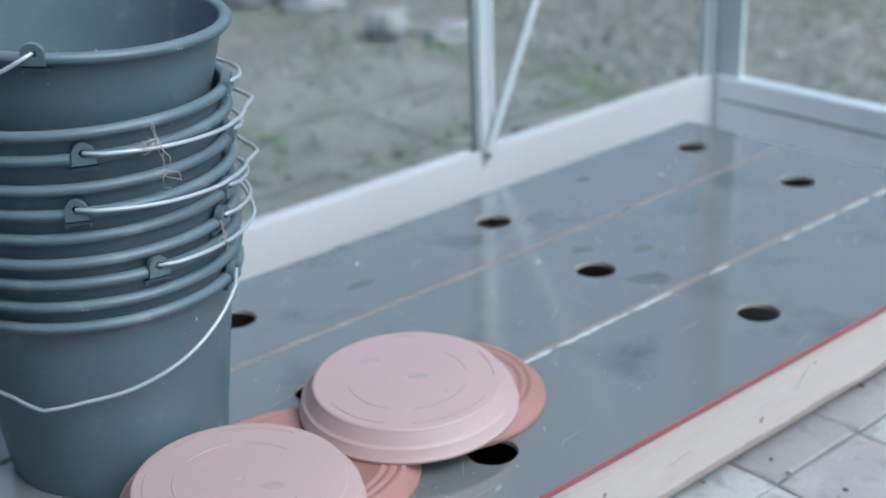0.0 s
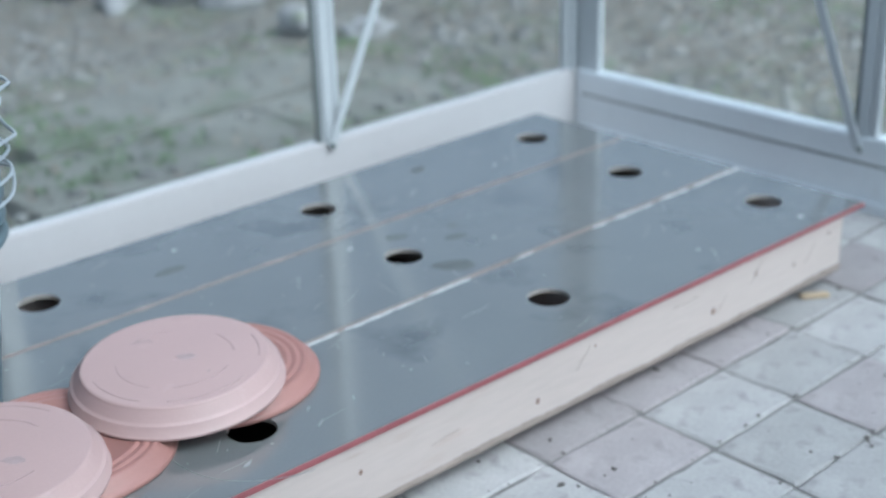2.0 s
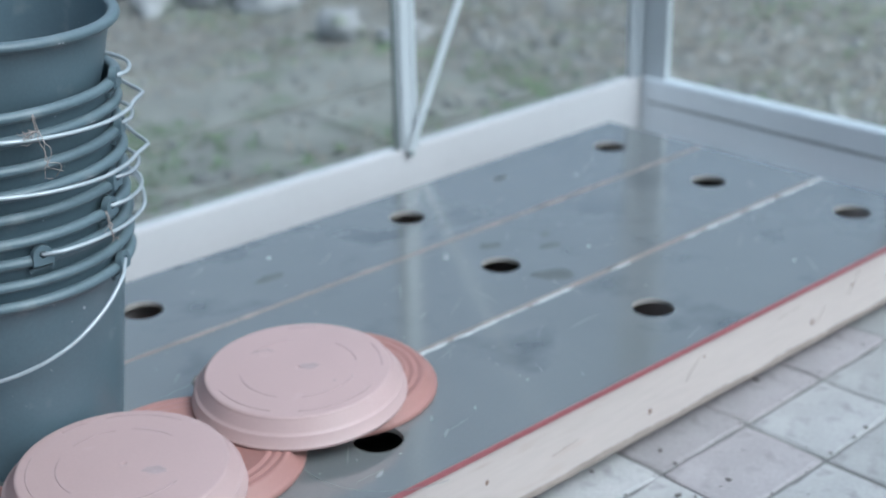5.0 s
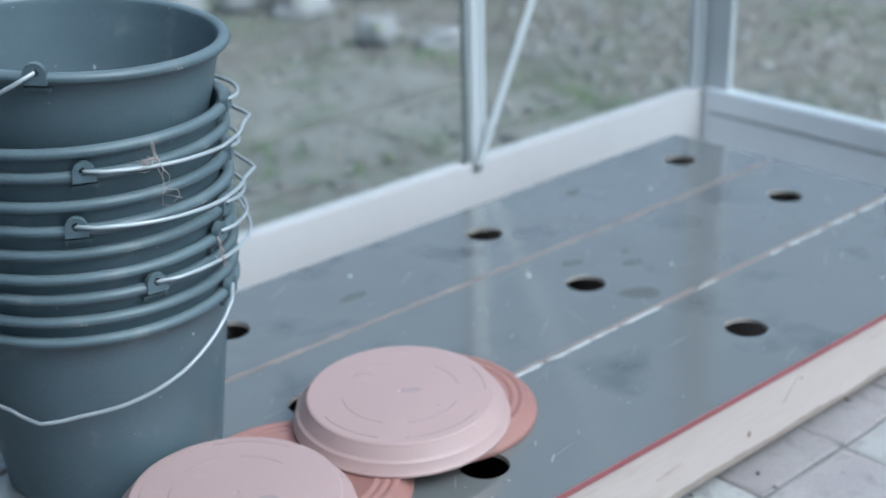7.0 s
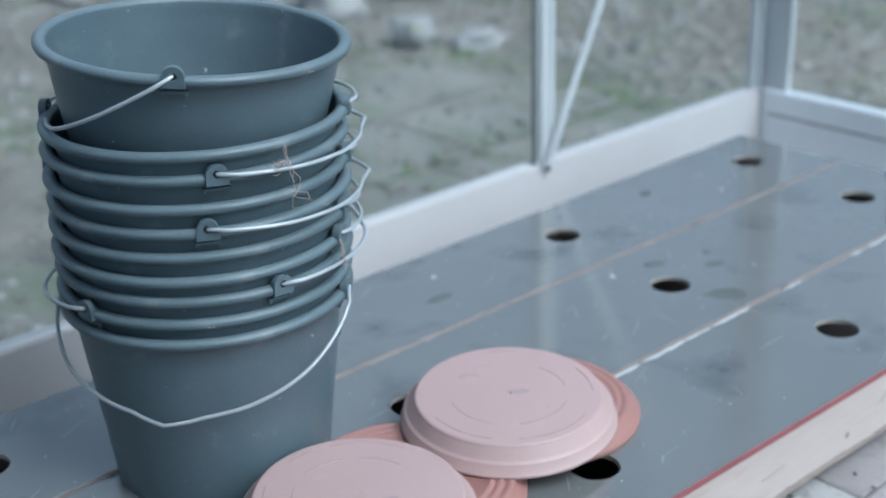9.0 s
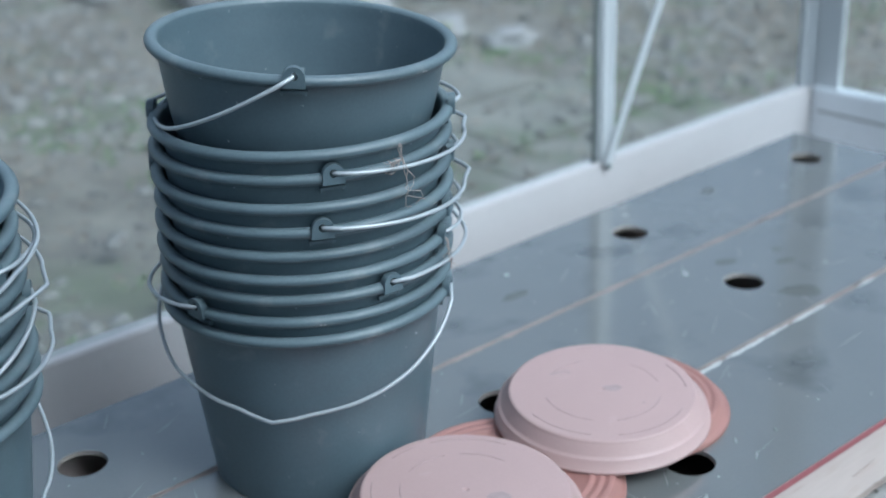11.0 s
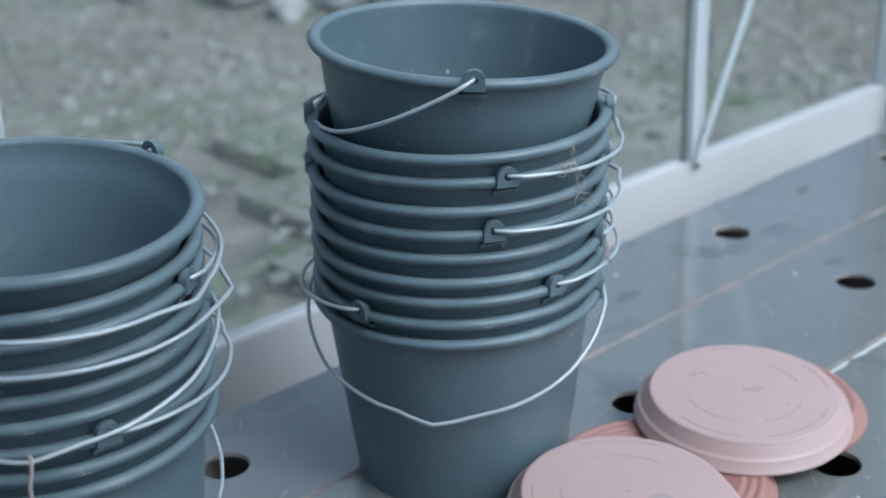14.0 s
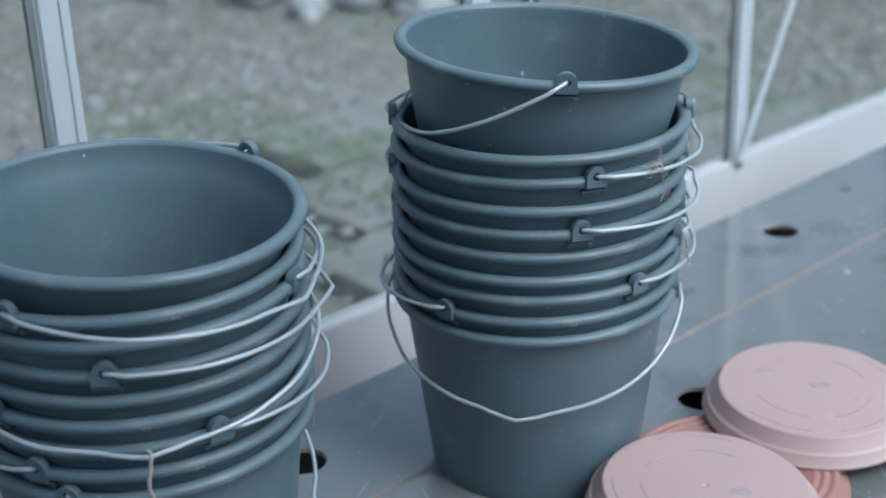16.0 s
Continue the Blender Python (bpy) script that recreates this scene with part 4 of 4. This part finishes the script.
def crumbs():
    """Grit and plant crumbs lying on the pavers, thicker along the joints."""
    r = random.Random(77)
    verts, faces = [], []
    for k in range(420):
        x, y = r.uniform(-0.6, 0.95), r.uniform(-1.1, -0.34)
        if k % 2:
            j = round((y + 0.5845) / 0.1365)
            y = -0.5845 + 0.1365 * j - 0.008 * (x - 0.1) + r.gauss(0, 0.004)
        size = 0.001 + 0.003 * r.random() ** 3
        v, f = lump(r, size * r.uniform(1, 2.2), size, size * 0.6, 3, 5, 0.4)
        i = len(verts)
        turn = r.uniform(0, 6.28)
        c, s_ = math.cos(turn), math.sin(turn)
        verts += [(x + c * a - s_ * b, y + s_ * a + c * b, d + 0.0005) for a, b, d in v]
        faces += [tuple(i + q for q in face) for face in f]
    ob = piece("grit", mesh_of("grit", verts, faces, GRIT))
    return tagged(ob, "dark grit and crumbs strewn on the pavers", "grit", kind="stuff")


crumbs()


def worn_film():
    """Fine scratches, dried drops and crumbs strewn over the staging."""
    r = random.Random(91)
    verts, faces = [], []
    for k in range(260):
        x, y = r.uniform(-1.3, 0.7), r.uniform(-0.38, 0.37)
        if min(abs(y + 0.14), abs(y - 0.137)) < 0.012 or min((x - hx) ** 2 + (y - hy) ** 2 for hy, row in ((-0.2805, (-1.06, -0.503, 0.047, 0.605)), (0.0, (-1.12, -0.56, 0.0, 0.56)), (0.272, (-1.056, -0.511, 0.035, 0.59))) for hx in row) < 0.0018:
            continue
        turn = r.uniform(0, 6.28) if k % 3 else r.gauss(0.5, 0.4)
        long, wide = (r.uniform(0.008, 0.04), r.uniform(0.0002, 0.0005)) if k % 3 == 0 else (r.uniform(0.0008, 0.0024), r.uniform(0.0007, 0.0016))
        c, s_ = math.cos(turn), math.sin(turn)
        i, z = len(verts), BENCH + 0.0003
        for a, b in ((-long, 0), (-long * 0.3, -wide), (long * 0.4, -wide), (long, 0), (long * 0.3, wide), (-long * 0.4, wide)):
            verts.append((x + c * a - s_ * b, y + s_ * a + c * b, z))
        faces.append(tuple(range(i, i + 6)))
    ob = piece("fine_scratches", mesh_of("fine_scratches", verts, faces, CHALK))
    return tagged(ob, "fine pale scratches and dried drops strewn over the staging", "scratches", kind="stuff")


worn_film()
